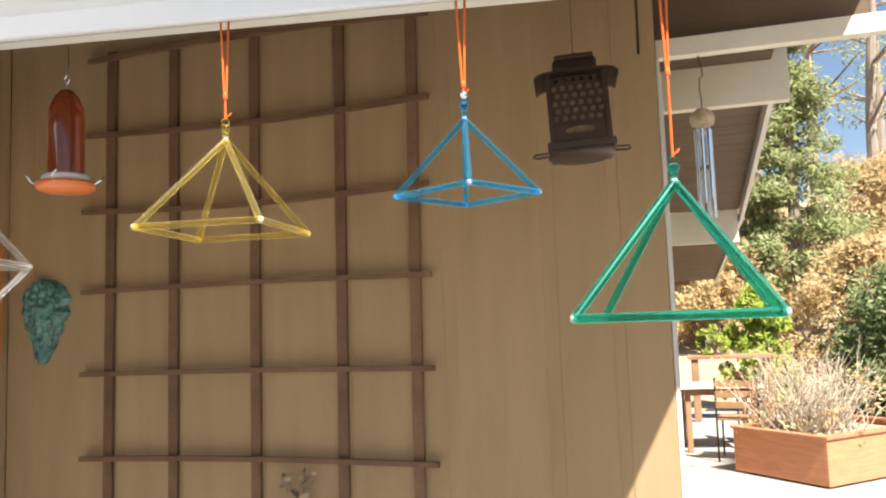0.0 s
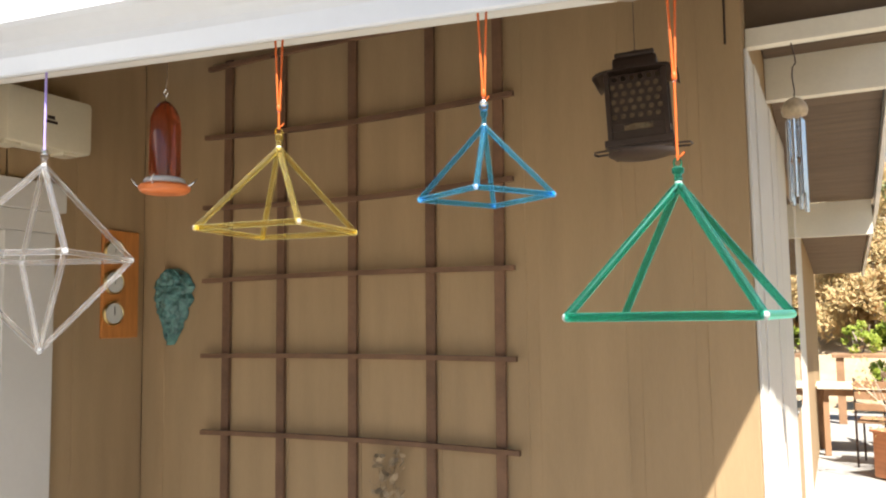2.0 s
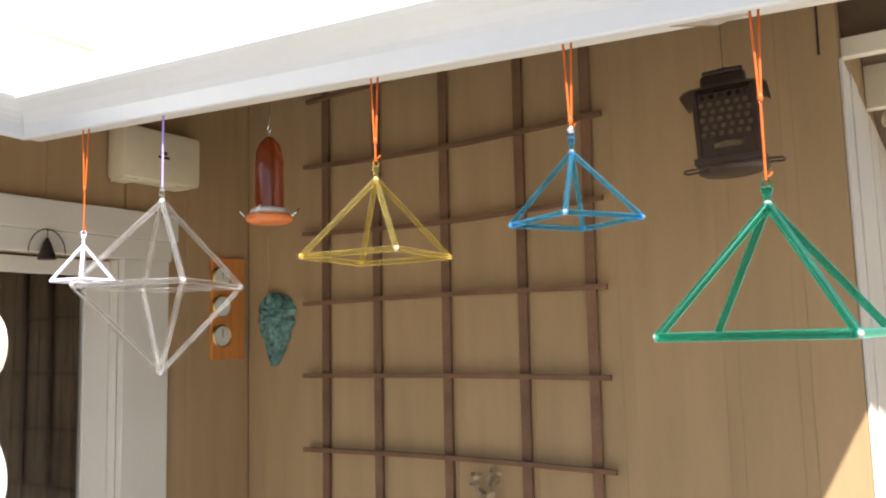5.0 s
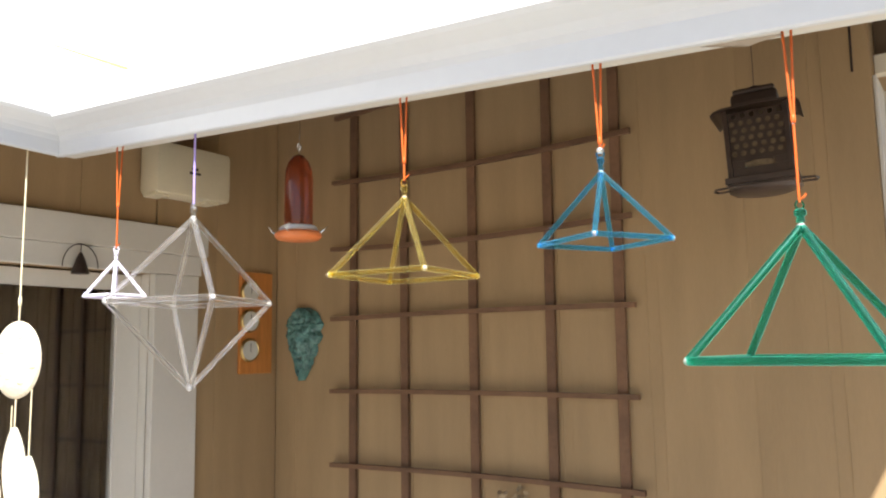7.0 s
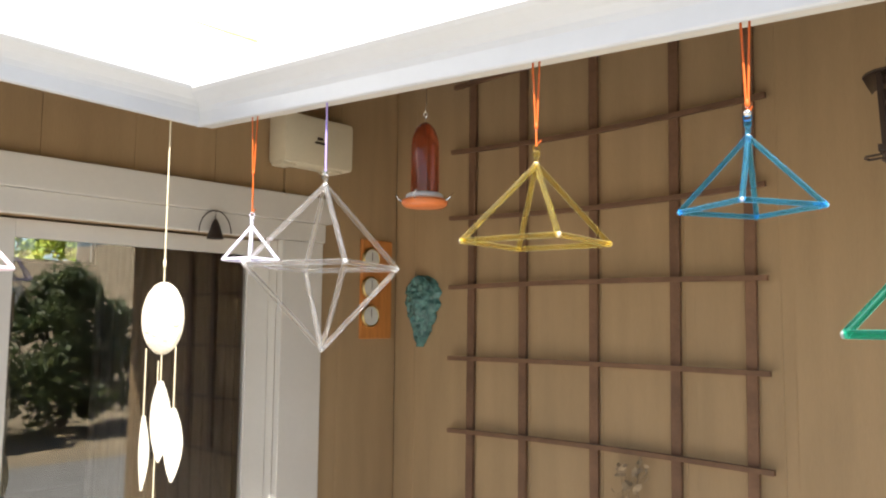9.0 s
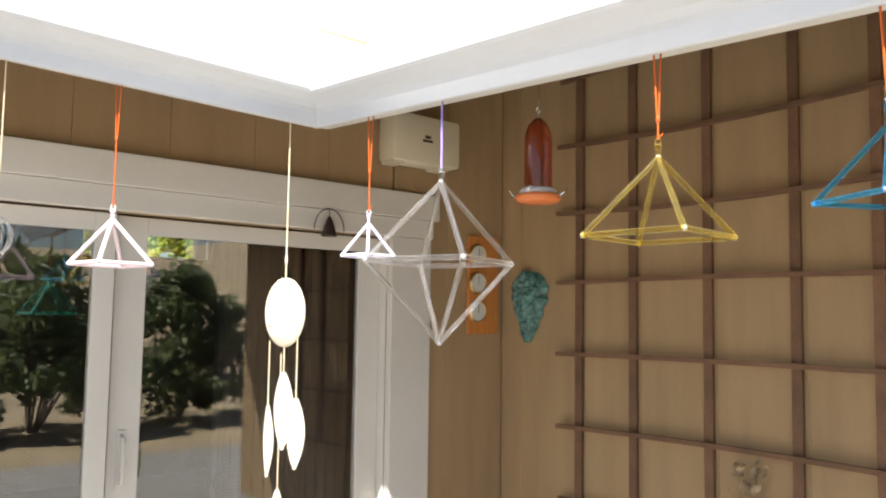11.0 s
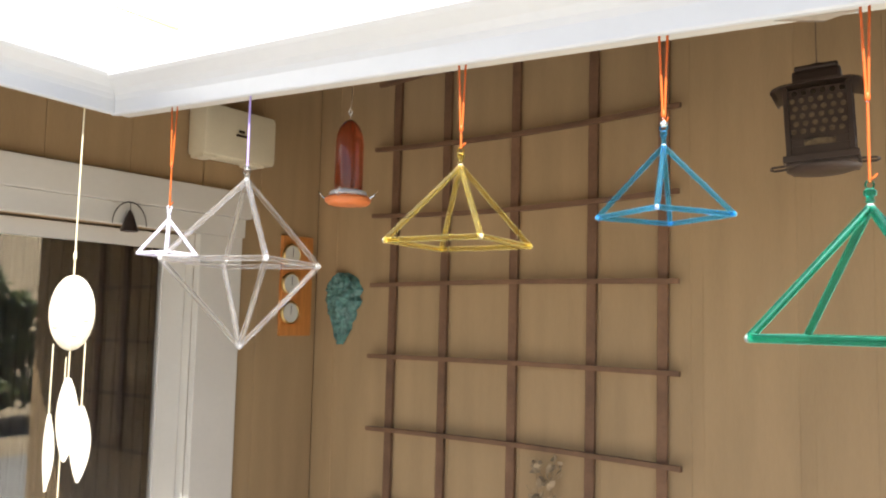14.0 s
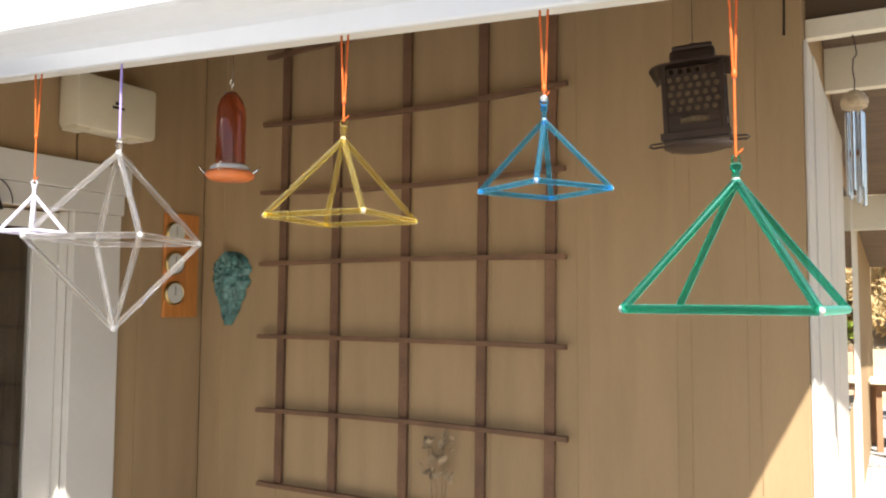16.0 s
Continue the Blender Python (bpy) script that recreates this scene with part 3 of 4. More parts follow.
def hanger(ob, h, r_bar, mat, cord, z_top, knot, bead=False, single=False, cord_r=0.0026, spread=0.011):
    """The eye on the tip and the cord up to the gutter, in the thing's own metres from its base."""
    bm = bmesh.new()
    lathe(bm, [(r_bar * 0.9, h + r_bar), (r_bar * 0.7, h + 0.018), (r_bar * 1.2, h + 0.022), (r_bar * 1.2, h + 0.03), (r_bar * 0.6, h + 0.034)], sides=14)
    eye = part("eye", bm, mat, ob, smooth=True)
    bm = bmesh.new()
    ring = [(0.008 * math.cos(a), 0, h + 0.040 + 0.008 * math.sin(a)) for a in [2 * math.pi * k / 12 for k in range(13)]]
    path_rod(bm, ring, 0.0018, 6)
    part("ring", bm, mat, eye, smooth=True)
    bm = bmesh.new()
    if single:
        rod(bm, (0, 0, h + 0.045), (0, 0, z_top), cord_r * 1.3, sides=8)
    else:
        rod(bm, (0, 0, h + 0.045), (0, 0, knot), cord_r, sides=8)
        for s in (-1, 1):
            path_rod(bm, [(s * 0.002, 0, knot), (s * spread * 0.45, 0, knot + (z_top - knot) * 0.35), (s * spread, 0, z_top)], cord_r, 8)
        ball(bm, (0, 0, knot), cord_r * 2.2, 10, 8, (1, 1, 1.8))
        path_rod(bm, [(0, 0, h + 0.05), (0.007, -0.004, h + 0.054), (0.011, -0.006, h + 0.060)], cord_r * 0.8, 6)
    part("cord", bm, cord, ob, smooth=True)
    bm = bmesh.new()
    if bead:
        ball(bm, (0, 0, knot - 0.02), 0.0085)
        part("bead", bm, STEEL, ob, "round silver bead", smooth=True)
        bm = bmesh.new()
    rod(bm, (0, 0, knot - 0.009), (0, 0, knot + 0.005), 0.0032, sides=10)
    part("crimp", bm, STEEL, ob, "small bright crimp", smooth=True)


def gutter_z(q):
    return 2.298 - 0.0595 * (q + 1.402) + 0.066


def gutter_y(q):
    return 1.886


GROUP = "crystal pyramids hanging from the gutter"
for name, xx, phi, r, h, base_z, bar, mat, label, cord, knot, opts in (
    ("crystal_pyramid", 0.134, 51, 0.185, 0.192, 1.765, 0.0082, YELLOW_GLASS, "amber yellow glass-bar pyramid hanging on an orange cord", ORANGE_CORD, 2.052, {}),
    ("crystal_pyramid", 0.656, 16, 0.137, 0.1465, 1.800, 0.0064, BLUE_GLASS, "sky blue glass-bar pyramid hanging on an orange cord", ORANGE_CORD, 2.014, {"bead": True}),
    ("crystal_pyramid", 1.036, 41, 0.226, 0.236, 1.556, 0.0090, GREEN_GLASS, "large emerald green glass-bar pyramid hanging on an orange cord", ORANGE_CORD, 1.992, {}),
    ("crystal_pyramid", -1.085, 54, 0.094, 0.118, 1.779, 0.0066, FROSTED_LILAC, "small frosted lilac glass-bar pyramid hanging on an orange cord", ORANGE_CORD, 2.085, {}),
):
    ob = crystal(name, (xx, gutter_y(xx), base_z), phi, r, h, bar, mat, label, GROUP)
    hanger(ob, h, bar, mat, cord, gutter_z(xx) - base_z, knot - base_z, **opts)
octa = crystal("crystal_octahedron", (-0.684, gutter_y(-0.684), 1.740), 66, 0.244, 0.257, 0.0094, CLEAR_GLASS,
               "clear glass-bar double pyramid hanging on a lilac cord", GROUP, True)
hanger(octa, 0.257, 0.0094, CLEAR_GLASS, LILAC_CORD, gutter_z(-0.684) - 1.740, 0.3, single=True)
pink = crystal("crystal_pyramid", (-1.432, 1.106, 1.723), 45 + 12, 0.131, 0.149, 0.0080, FROSTED_PINK, "small frosted pink glass-bar pyramid hanging on an orange cord", GROUP)
hanger(pink, 0.149, 0.0080, FROSTED_PINK, ORANGE_CORD, 2.382 - 1.723, 2.141 - 1.723)

# ---- shell and feather hanging ----
charm = thing("feather_hanging", (-1.432, 1.752, 0.915), "cream carved oval disc with long feathers hanging on a cord", "wind ornament", "", 24)
charm.scale = (1.1, 1.1, 1.1)
bm = bmesh.new()
rod(bm, (0, 0, 0.72), (0, 0, 1.318), 0.0026, sides=8)
ball(bm, (0, 0, 0.78), 0.006, 8, 6, (1, 1, 3))
part("cord", bm, CREAM_CORD, charm, smooth=True)
bm = bmesh.new()
lathe(bm, [(0.002, -0.009), (0.085, -0.008), (0.092, 0.0), (0.085, 0.008), (0.04, 0.012), (0.002, 0.013)], sides=32)
for k in range(14):
    a = k * 2.4
    rr = 0.02 + 0.05 * (k / 14)
    ball(bm, (rr * math.cos(a), rr * math.sin(a), 0.011), 0.011, 8, 6, (1.3, 0.7, 0.2))
bmesh.ops.transform(bm, matrix=Matrix.Translation((0, 0, 0.60)) @ Matrix.Diagonal((0.92, 1, 1.3, 1)) @ Matrix.Rotation(radians(90), 4, "X"), verts=bm.verts)
part("disc", bm, SHELL, charm, "carved cream disc", smooth=True)
def feather(bm, top, length, width, turn):
    n = 10
    rows = []
    for k in range(n + 1):
        t = k / n
        wd = width * math.sin(math.pi * min(1, t * 0.92 + 0.06)) ** 0.8
        z = top[2] - length * t
        c = Vector((top[0], top[1], z))
        d = Vector((math.cos(turn), math.sin(turn), 0))
        o = Vector((-math.sin(turn), math.cos(turn), 0)) * 0.006 * math.sin(3 * t)
        rows.append([bm.verts.new(c - d * wd / 2 + o), bm.verts.new(c + Vector((-math.sin(turn), math.cos(turn), 0)) * 0.008 + o), bm.verts.new(c + d * wd / 2 + o),
                     bm.verts.new(c - Vector((-math.sin(turn), math.cos(turn), 0)) * 0.004 + o)])
    for a, b in zip(rows, rows[1:]):
        for k in range(4):
            bm.faces.new((a[k], a[(k + 1) % 4], b[(k + 1) % 4], b[k]))
    bm.faces.new(rows[0])
    bm.faces.new(rows[-1])
for dx, z0, z1, length, width in ((-0.060, 0.50, 0.27, 0.24, 0.06), (0.002, 0.48, 0.385, 0.26, 0.082), (0.056, 0.51, 0.30, 0.235, 0.065)):
    bm = bmesh.new()
    rod(bm, (dx, 0, z0), (dx, 0, z1), 0.0022, sides=6)
    part("strand", bm, CREAM_CORD, charm)
    bm = bmesh.new()
    feather(bm, (dx, 0, z1 + 0.01), length, width, 0.5 * dx * 10)
    part("feather", bm, FEATHER, charm, "pale sunlit feather", smooth=True)
bm = bmesh.new()
rod(bm, (-0.018, 0.01, 0.46), (-0.018, 0.01, -0.12), 0.002, sides=6)
part("strand", bm, CREAM_CORD, charm)
bm = bmesh.new()
feather(bm, (-0.018, 0.01, 0.0), 0.2, 0.05, 0.9)
part("feather", bm, FEATHER, charm, "pale sunlit feather", smooth=True)

# ---- wire cage ornament ----
cage = thing("wire_cage_ornament", (-1.432, 0.768, 1.737), "silver spiral wire cage holding a crystal on a pale cord", "wind ornament")
cage.scale = (1.1, 1.1, 1.1)
bm = bmesh.new()
for k in range(5):
    a = math.pi * k / 5
    pts = [(0.042 * math.sin(t) * math.cos(a), 0.042 * math.sin(t) * math.sin(a), 0.05 + 0.052 * math.cos(t)) for t in [math.pi * i / 10 for i in range(21)]]
    path_rod(bm, pts, 0.0015, 6)
part("cage", bm, STEEL, cage, smooth=True)
bm = bmesh.new()
ball(bm, (0, 0, 0.045), 0.02, 8, 5, (0.8, 0.8, 1.5))
part("crystal", bm, CLEAR_GLASS, cage)
bm = bmesh.new()
path_rod(bm, [(0, 0, 0.10), (0, 0, 0.16), (0.003, 0, 0.24), (0, 0, 0.595)], 0.0018, 6)
part("cord", bm, CREAM_CORD, cage)

# ---- red nectar feeder ----
hum = thing("nectar_feeder", (-0.575, 2.224, 1.955), "red glass nectar feeder with an orange-red saucer base", "bird feeder")
hum.scale = (0.8, 0.8, 1.0)
bm = bmesh.new()
lathe(bm, [(0.035, 0.035), (0.058, 0.045), (0.060, 0.07), (0.060, 0.20), (0.056, 0.235), (0.042, 0.265), (0.022, 0.285), (0.004, 0.292)], sides=28)
part("bottle", bm, RED_GLASS, hum, "red glass bottle", smooth=True)
bm = bmesh.new()
lathe(bm, [(0.082, 0.0), (0.095, 0.008), (0.098, 0.018), (0.090, 0.026), (0.04, 0.03)], sides=32)
part("base", bm, RED_PLASTIC, hum, smooth=True)
bm = bmesh.new()
lathe(bm, [(0.074, 0.0265), (0.080, 0.034), (0.076, 0.042), (0.066, 0.047), (0.03, 0.048)], sides=28)
part("collar", bm, ALUMINIUM, hum, "bright metal collar", smooth=True)
for k in range(4):
    a = radians(20 + 90 * k)
    c, s = math.cos(a), math.sin(a)
    bm = bmesh.new()
    path_rod(bm, [(0.09 * c, 0.09 * s, 0.016), (0.118 * c, 0.118 * s, 0.03), (0.125 * c - 0.02 * s, 0.125 * s + 0.02 * c, 0.045)], 0.0022, 6)
    part("perch", bm, STEEL, hum)
bm = bmesh.new()
path_rod(bm, [(0, 0, 0.29), (0, 0, 0.305), (0.012, 0, 0.318), (0, 0, 0.332), (-0.012, 0, 0.318), (0, 0, 0.305)], 0.0022, 6)
path_rod(bm, [(0, 0, 0.332), (0.006, 0, 0.36), (0.0, 0, 0.72)], 0.0016, 6)
part("hook", bm, STEEL, hum)


# ---- lantern seed feeder ----
def pierced(bm, w, h, nx, nz, hole):
    """An upright plate in the plane y=0 with staggered rows of round holes."""
    cw, ch = w / nx, h / nz
    for j in range(nz):
        off = cw / 4 if j % 2 else -cw / 4
        for i in range(nx):
            cx, cz = -w / 2 + cw * (i + 0.5), ch * (j + 0.5)
            sq = [(cx + cw / 2 * a, cz + ch / 2 * b) for a, b in ((1, 0), (1, 1), (0, 1), (-1, 1), (-1, 0), (-1, -1), (0, -1), (1, -1))]
            out = [bm.verts.new((p, 0, q)) for p, q in sq]
            ring = [bm.verts.new((cx + off * 0.6 + hole * math.cos(k * math.pi / 4), 0, cz + hole * math.sin(k * math.pi / 4))) for k in range(8)]
            back = [bm.verts.new(v.co + Vector((0, 0.003, 0))) for v in ring]
            for k in range(8):
                bm.faces.new((out[k], out[(k + 1) % 8], ring[(k + 1) % 8], ring[k]))
                bm.faces.new((ring[k], ring[(k + 1) % 8], back[(k + 1) % 8], back[k]))


SEED = material("pale_bird_seed", (0.19, 0.14, 0.085), 0.9, scale=60, vary=0.5, grain=150, bump=0.6)
lan = thing("seed_feeder", (0.782, 2.764, 2.03), "dark bronze lantern bird-seed feeder with pierced panels", "bird feeder")
lan.matrix_world = pose(0.788, 2.764, 2.03, 0, -2.5, 7)
lan.scale = (0.90, 0.90, 0.94)
bm = boxes(((-0.10, -0.10, 0.004), (0.10, 0.10, 0.014)), ((-0.108, -0.108, 0.014), (0.108, -0.101, 0.034)), ((-0.108, 0.101, 0.014), (0.108, 0.108, 0.034)),
           ((-0.108, -0.101, 0.014), (-0.101, 0.101, 0.034)), ((0.101, -0.101, 0.014), (0.108, 0.101, 0.034)), bevel=0.0015)
part("tray", bm, IRON, lan)
bm = bmesh.new()
lathe(bm, [(0.03, -0.013), (0.085, -0.008), (0.108, 0.0), (0.112, 0.0035)], sides=20)
part("tray_bowl", bm, IRON, lan, smooth=True)
for sx in (-1, 1):
    for sy in (-1, 1):
        part("corner_post", boxes(((sx * 0.090 - 0.008, sy * 0.090 - 0.008, 0.0145), (sx * 0.090 + 0.008, sy * 0.090 + 0.008, 0.245)), bevel=0.002), IRON, lan)
part("seed", boxes(((-0.080, -0.080, 0.016), (0.080, 0.080, 0.22))), SEED, lan, "pale bird seed")
for k in range(4):
    bm = bmesh.new()
    pierced(bm, 0.164, 0.142, 6, 6, 0.0088)
    bmesh.ops.transform(bm, matrix=pose(0, 0, 0, 0, 0, 90 * k) @ pose(0, -0.088, 0.096), verts=bm.verts)
    bmesh.ops.remove_doubles(bm, verts=bm.verts, dist=1e-5)
    pn = part("pierced_panel", bm, IRON, lan)
    bm = boxes(((-0.082, -0.090, 0.084), (0.082, -0.084, 0.0955)), ((-0.082, -0.090, 0.0355), (0.082, -0.084, 0.062)),
               ((-0.082, -0.090, 0.0625), (-0.045, -0.084, 0.0835)), ((0.045, -0.090, 0.0625), (0.082, -0.084, 0.0835)))
    bmesh.ops.transform(bm, matrix=pose(0, 0, 0, 0, 0, 90 * k), verts=bm.verts)
    part("slot_frame", bm, IRON, pn)
    bm = bmesh.new()
    arch = [(-0.043 + 0.086 * q / 8, 0.0785 + 0.006 * math.sin(math.pi * q / 8)) for q in range(9)]
    path_rod(bm, [(u, -0.094, v) for u, v in arch], 0.0035, 6)
    bmesh.ops.transform(bm, matrix=pose(0, 0, 0, 0, 0, 90 * k), verts=bm.verts)
    part("slot_hood", bm, IRON, pn)
bm = bmesh.new()
wing = [(-0.134, 0.233), (-0.122, 0.243), (-0.098, 0.250), (0, 0.254), (0.098, 0.250), (0.122, 0.243), (0.134, 0.233)]
rows = [[(bm.verts.new((u, y, v)), bm.verts.new((u, y, v + 0.006))) for u, v in wing] for y in (-0.102, 0.102)]
for k in range(len(wing) - 1):
    (a0, a1), (b0, b1), (c0, c1), (d0, d1) = rows[0][k], rows[0][k + 1], rows[1][k + 1], rows[1][k]
    for f in ((a0, b0, c0, d0), (a1, d1, c1, b1), (a0, a1, b1, b0), (d0, c0, c1, d1)):
        bm.faces.new(f)
for k in (0, -1):
    bm.faces.new((rows[0][k][0], rows[1][k][0], rows[1][k][1], rows[0][k][1]))
part("roof_plate", bm, IRON, lan)
part("top_vent", boxes(((-0.072, -0.06, 0.2625), (0.072, 0.06, 0.305)), bevel=0.012), IRON, lan)
part("vent_cap", boxes(((-0.064, -0.052, 0.3055), (0.064, 0.052, 0.322)), bevel=0.007), IRON, lan)
for s in (-1, 1):
    bm = bmesh.new()
    path_rod(bm, [(s * 0.109, -0.03, 0.018), (s * 0.150, -0.03, 0.016), (s * 0.158, 0.0, 0.016), (s * 0.150, 0.03, 0.016), (s * 0.109, 0.03, 0.018)], 0.0035, 6)
    part("perch", bm, IRON, lan)
bm = bmesh.new()
path_rod(bm, [(-0.03, 0, 0.322), (-0.02, 0, 0.332), (0, 0, 0.337), (0.02, 0, 0.332), (0.03, 0, 0.322)], 0.003, 6)
part("handle", bm, IRON, lan)
bm = bmesh.new()
path_rod(bm, [(0, 0, 0.337), (0.02, 0, 0.8), (0.055, 0, 1.266)], 0.0012, 6)
part("hanging_wire", bm, IRON, lan)

# ---- wind chime under the side eave ----
chime = thing("wind_chime", (1.17, 3.683, 1.93), "silver tube wind chime under a pale brown wooden cap", "wind chime")
bm = bmesh.new()
lathe(bm, [(0.030, 0.366), (0.043, 0.372), (0.048, 0.390), (0.046, 0.405), (0.036, 0.424), (0.020, 0.436), (0.008, 0.440)], sides=24)
part("top_cap", bm, CAP_WOOD, chime, "pale brown turned wooden cap", smooth=True)
for k in range(6):
    a = math.pi / 3 * k + 0.3
    c = (0.027 * math.cos(a), 0.027 * math.sin(a))
    bm = bmesh.new()
    tube(bm, (c[0], c[1], 0.0 + 0.014 * k), (c[0], c[1], 0.352), 0.0085, 0.0068, 14)
    rod(bm, (c[0], c[1], 0.352), (c[0], c[1], 0.378), 0.001, sides=5)
    part("tube", bm, STEEL, chime, smooth=True)
bm = bmesh.new()
rod(bm, (0, 0, 0.17), (0, 0, 0.372), 0.001, sides=5)
lathe(bm, [(0.012, 0.19), (0.017, 0.2), (0.012, 0.21)], sides=12)
part("striker", bm, PATIO_WOOD, chime)
bm = bmesh.new()
path_rod(bm, [(0, 0, 0.435), (0.003, 0, 0.47), (-0.003, 0, 0.52), (0.0, 0, 0.56), (0.012, 0, 0.575), (0.01, 0, 0.60), (0.0, 0, 0.655)], 0.0022, 6)
part("chain", bm, IRON, chime)

# ---- leaf mask on the wall ----
bm = bmesh.new()
NU, NV = 40, 60
grid = []
for j in range(NV + 1):
    v = j / NV
    half = 0.135 * min(1.0, (v / 0.62) ** 0.72 if v < 0.62 else 1.0) * (1.0 if v < 0.8 else max(0.0, 1 - ((v - 0.8) / 0.2) ** 2 * 0.72))
    half = max(half, 0.006)
    row = []
    for i in range(NU + 1):
        u = 2 * i / NU - 1
        edge = 1 + (0.16 * abs(math.sin(v * 17 + (1.3 if u > 0 else 0.2))) - 0.10 + 0.05 * noise.noise(Vector((u * 2, v * 30, 7.7)))) * abs(u) ** 3
        nose = 0.022 * math.exp(-(u / 0.14) ** 2) * math.exp(-((v - 0.52) / 0.14) ** 2)
        brow = 0.012 * math.exp(-((v - 0.66 + 0.1 * abs(u)) / 0.04) ** 2) * (abs(u) < 0.8)
        mouth = -0.010 * math.exp(-((v - 0.30) / 0.025) ** 2) * math.exp(-(u / 0.35) ** 2)
        eyes = -0.014 * math.exp(-((v - 0.585) / 0.03) ** 2) * (math.exp(-((u - 0.42) / 0.16) ** 2) + math.exp(-((u + 0.42) / 0.16) ** 2))
        vein = 0.012 * noise.noise(Vector((u * 5, v * 9, 3.1))) + 0.010 * noise.noise(Vector((u * 13, v * 24, 1.7))) - 0.012 * (v > 0.78) * abs(math.sin(u * 9))
        d = 0.045 * (1 - u * u) ** 0.5 + nose + brow + mouth + eyes + vein if abs(u) < 1 else 0.0
        row.append(bm.verts.new((half * u * edge, -d, 0.40 * v)))
    grid.append(row)
for a, b in zip(grid, grid[1:]):
    for i in range(NU):
        bm.faces.new((a[i], a[i + 1], b[i + 1], b[i]))
for a, b in zip(grid, grid[1:]):
    bm.faces.new((a[0], b[0], b[NU], a[NU]))
mask = tagged(part("wall_mask", bm, VERDIGRIS, smooth=True), "blue-green verdigris leaf mask hung on the tan wall", "mask")
mask.location = (-1.865, 3.55, 1.43)

# ---- thermometer plaque ----
plaque = thing("weather_plaque", (WEST_X + 0.006, 3.385, 1.472), "orange varnished wood plaque with three round dials", "wall instrument")
bm = bmesh.new()
box(bm, (0, -0.115, 0), (0.022, 0.115, 0.56), 0.006)
part("board", bm, PLAQUE, plaque)
for z in (0.128, 0.288, 0.448):
    bm = bmesh.new()
    lathe(bm, [(0.062, 0), (0.064, 0.015), (0.058, 0.022), (0.054, 0.018)], sides=28)
    bmesh.ops.transform(bm, matrix=Matrix.Translation((0.022, -0.058, z)) @ Matrix.Rotation(radians(90), 4, "Y"), verts=bm.verts)
    ring = part("dial_rim", bm, BRASS, plaque, smooth=True)
    bm = bmesh.new()
    lathe(bm, [(0.052, 0), (0.052, 0.004)], sides=28)
    bmesh.ops.transform(bm, matrix=Matrix.Translation((0.0385, -0.058, z)) @ Matrix.Rotation(radians(90), 4, "Y"), verts=bm.verts)
    face = part("dial_face", bm, DIAL, ring, "pale round dial")
    bm = boxes(((0.0435, -0.060, z - 0.01), (0.0445, -0.056, z + 0.04)))
    part("needle", bm, IRON, ring)

# ---- cream wall box ----
wb = thing("wall_box", (WEST_X + 0.006, 2.84, 2.35), "cream plastic heater box mounted high on the tan wall", "wall heater")
bm = bmesh.new()
box(bm, (0, -0.205, 0.012), (0.15, 0.245, 0.275), 0.03)
part("housing", bm, CREAM, wb, smooth=True)
part("badge", boxes(((0.1502, -0.02, 0.13), (0.154, 0.045, 0.142)), ((0.1502, -0.005, 0.15), (0.154, 0.03, 0.165))), IRON, wb, "small dark badge")
for y0 in (-0.20, 0.10):
    part("foot", boxes(((0.03, y0, 0.0), (0.13, y0 + 0.08, 0.02)), bevel=0.004), CREAM, wb)

# ---- wire hoop on the door head ----
hoop = thing("wire_hoop", (WEST_X + 0.06, 2.32, 1.97), "dark wire hoop with a small bell on the door head", "ornament")
bm = bmesh.new()
path_rod(bm, [(0, 0.085 * math.cos(a), 0.01 + 0.105 * math.sin(a)) for a in [math.pi * k / 14 for k in range(15)]], 0.0028, 6)
part("hoop_wire", bm, IRON, hoop)
bm = bmesh.new()
lathe(bm, [(0.040, -0.02), (0.034, 0.0), (0.018, 0.05), (0.006, 0.075)], sides=16)
rod(bm, (0, 0, 0.07), (0, 0, 0.115), 0.002, sides=5)
part("bell", bm, IRON, hoop, smooth=True)

# ---- curtain behind the glass ----
bm = bmesh.new()
n = 60
pts = [(WEST_X - 0.35 + 0.016 * math.sin(k * 1.3), 1.929 + 0.771 * k / n) for k in range(n + 1)]
low = [bm.verts.new((a - 0.0, b + 0.0, 0.05)) for a, b in pts]
top = [bm.verts.new((a, b + 0.03 * (1 - k / n), 2.1)) for k, (a, b) in enumerate(pts)]
for k in range(n):
    bm.faces.new((low[k], low[k + 1], top[k + 1], top[k]))
cur = tagged(part("curtain", bm, CURTAIN_AND_UNLIT, smooth=True), "slate grey curtain drawn behind the sliding glass", "curtain")
so = cur.modifiers.new("thick", "SOLIDIFY")
so.thickness = 0.006


# ---- garden ----
def leafy(bm, centre, size, count, leaf, rnd, droop=0.0, flat=0.5):
    """Many small leaf blades in an uneven cloud."""
    for k in range(count):
        d = Vector((rnd.gauss(0, 1), rnd.gauss(0, 1), rnd.gauss(0, 1))).normalized()
        rad = rnd.random() ** 0.4
        p = Vector(centre) + Vector((d.x * size[0], d.y * size[1], d.z * size[2])) * rad
        a = Vector((rnd.gauss(0, 1), rnd.gauss(0, 1), rnd.gauss(0, 1) - droop)).normalized()
        b = a.orthogonal().normalized() * flat
        l = leaf * rnd.uniform(0.6, 1.4)
        bm.faces.new([bm.verts.new(p - a * l), bm.verts.new(p + b * l), bm.verts.new(p + a * l), bm.verts.new(p - b * l)])


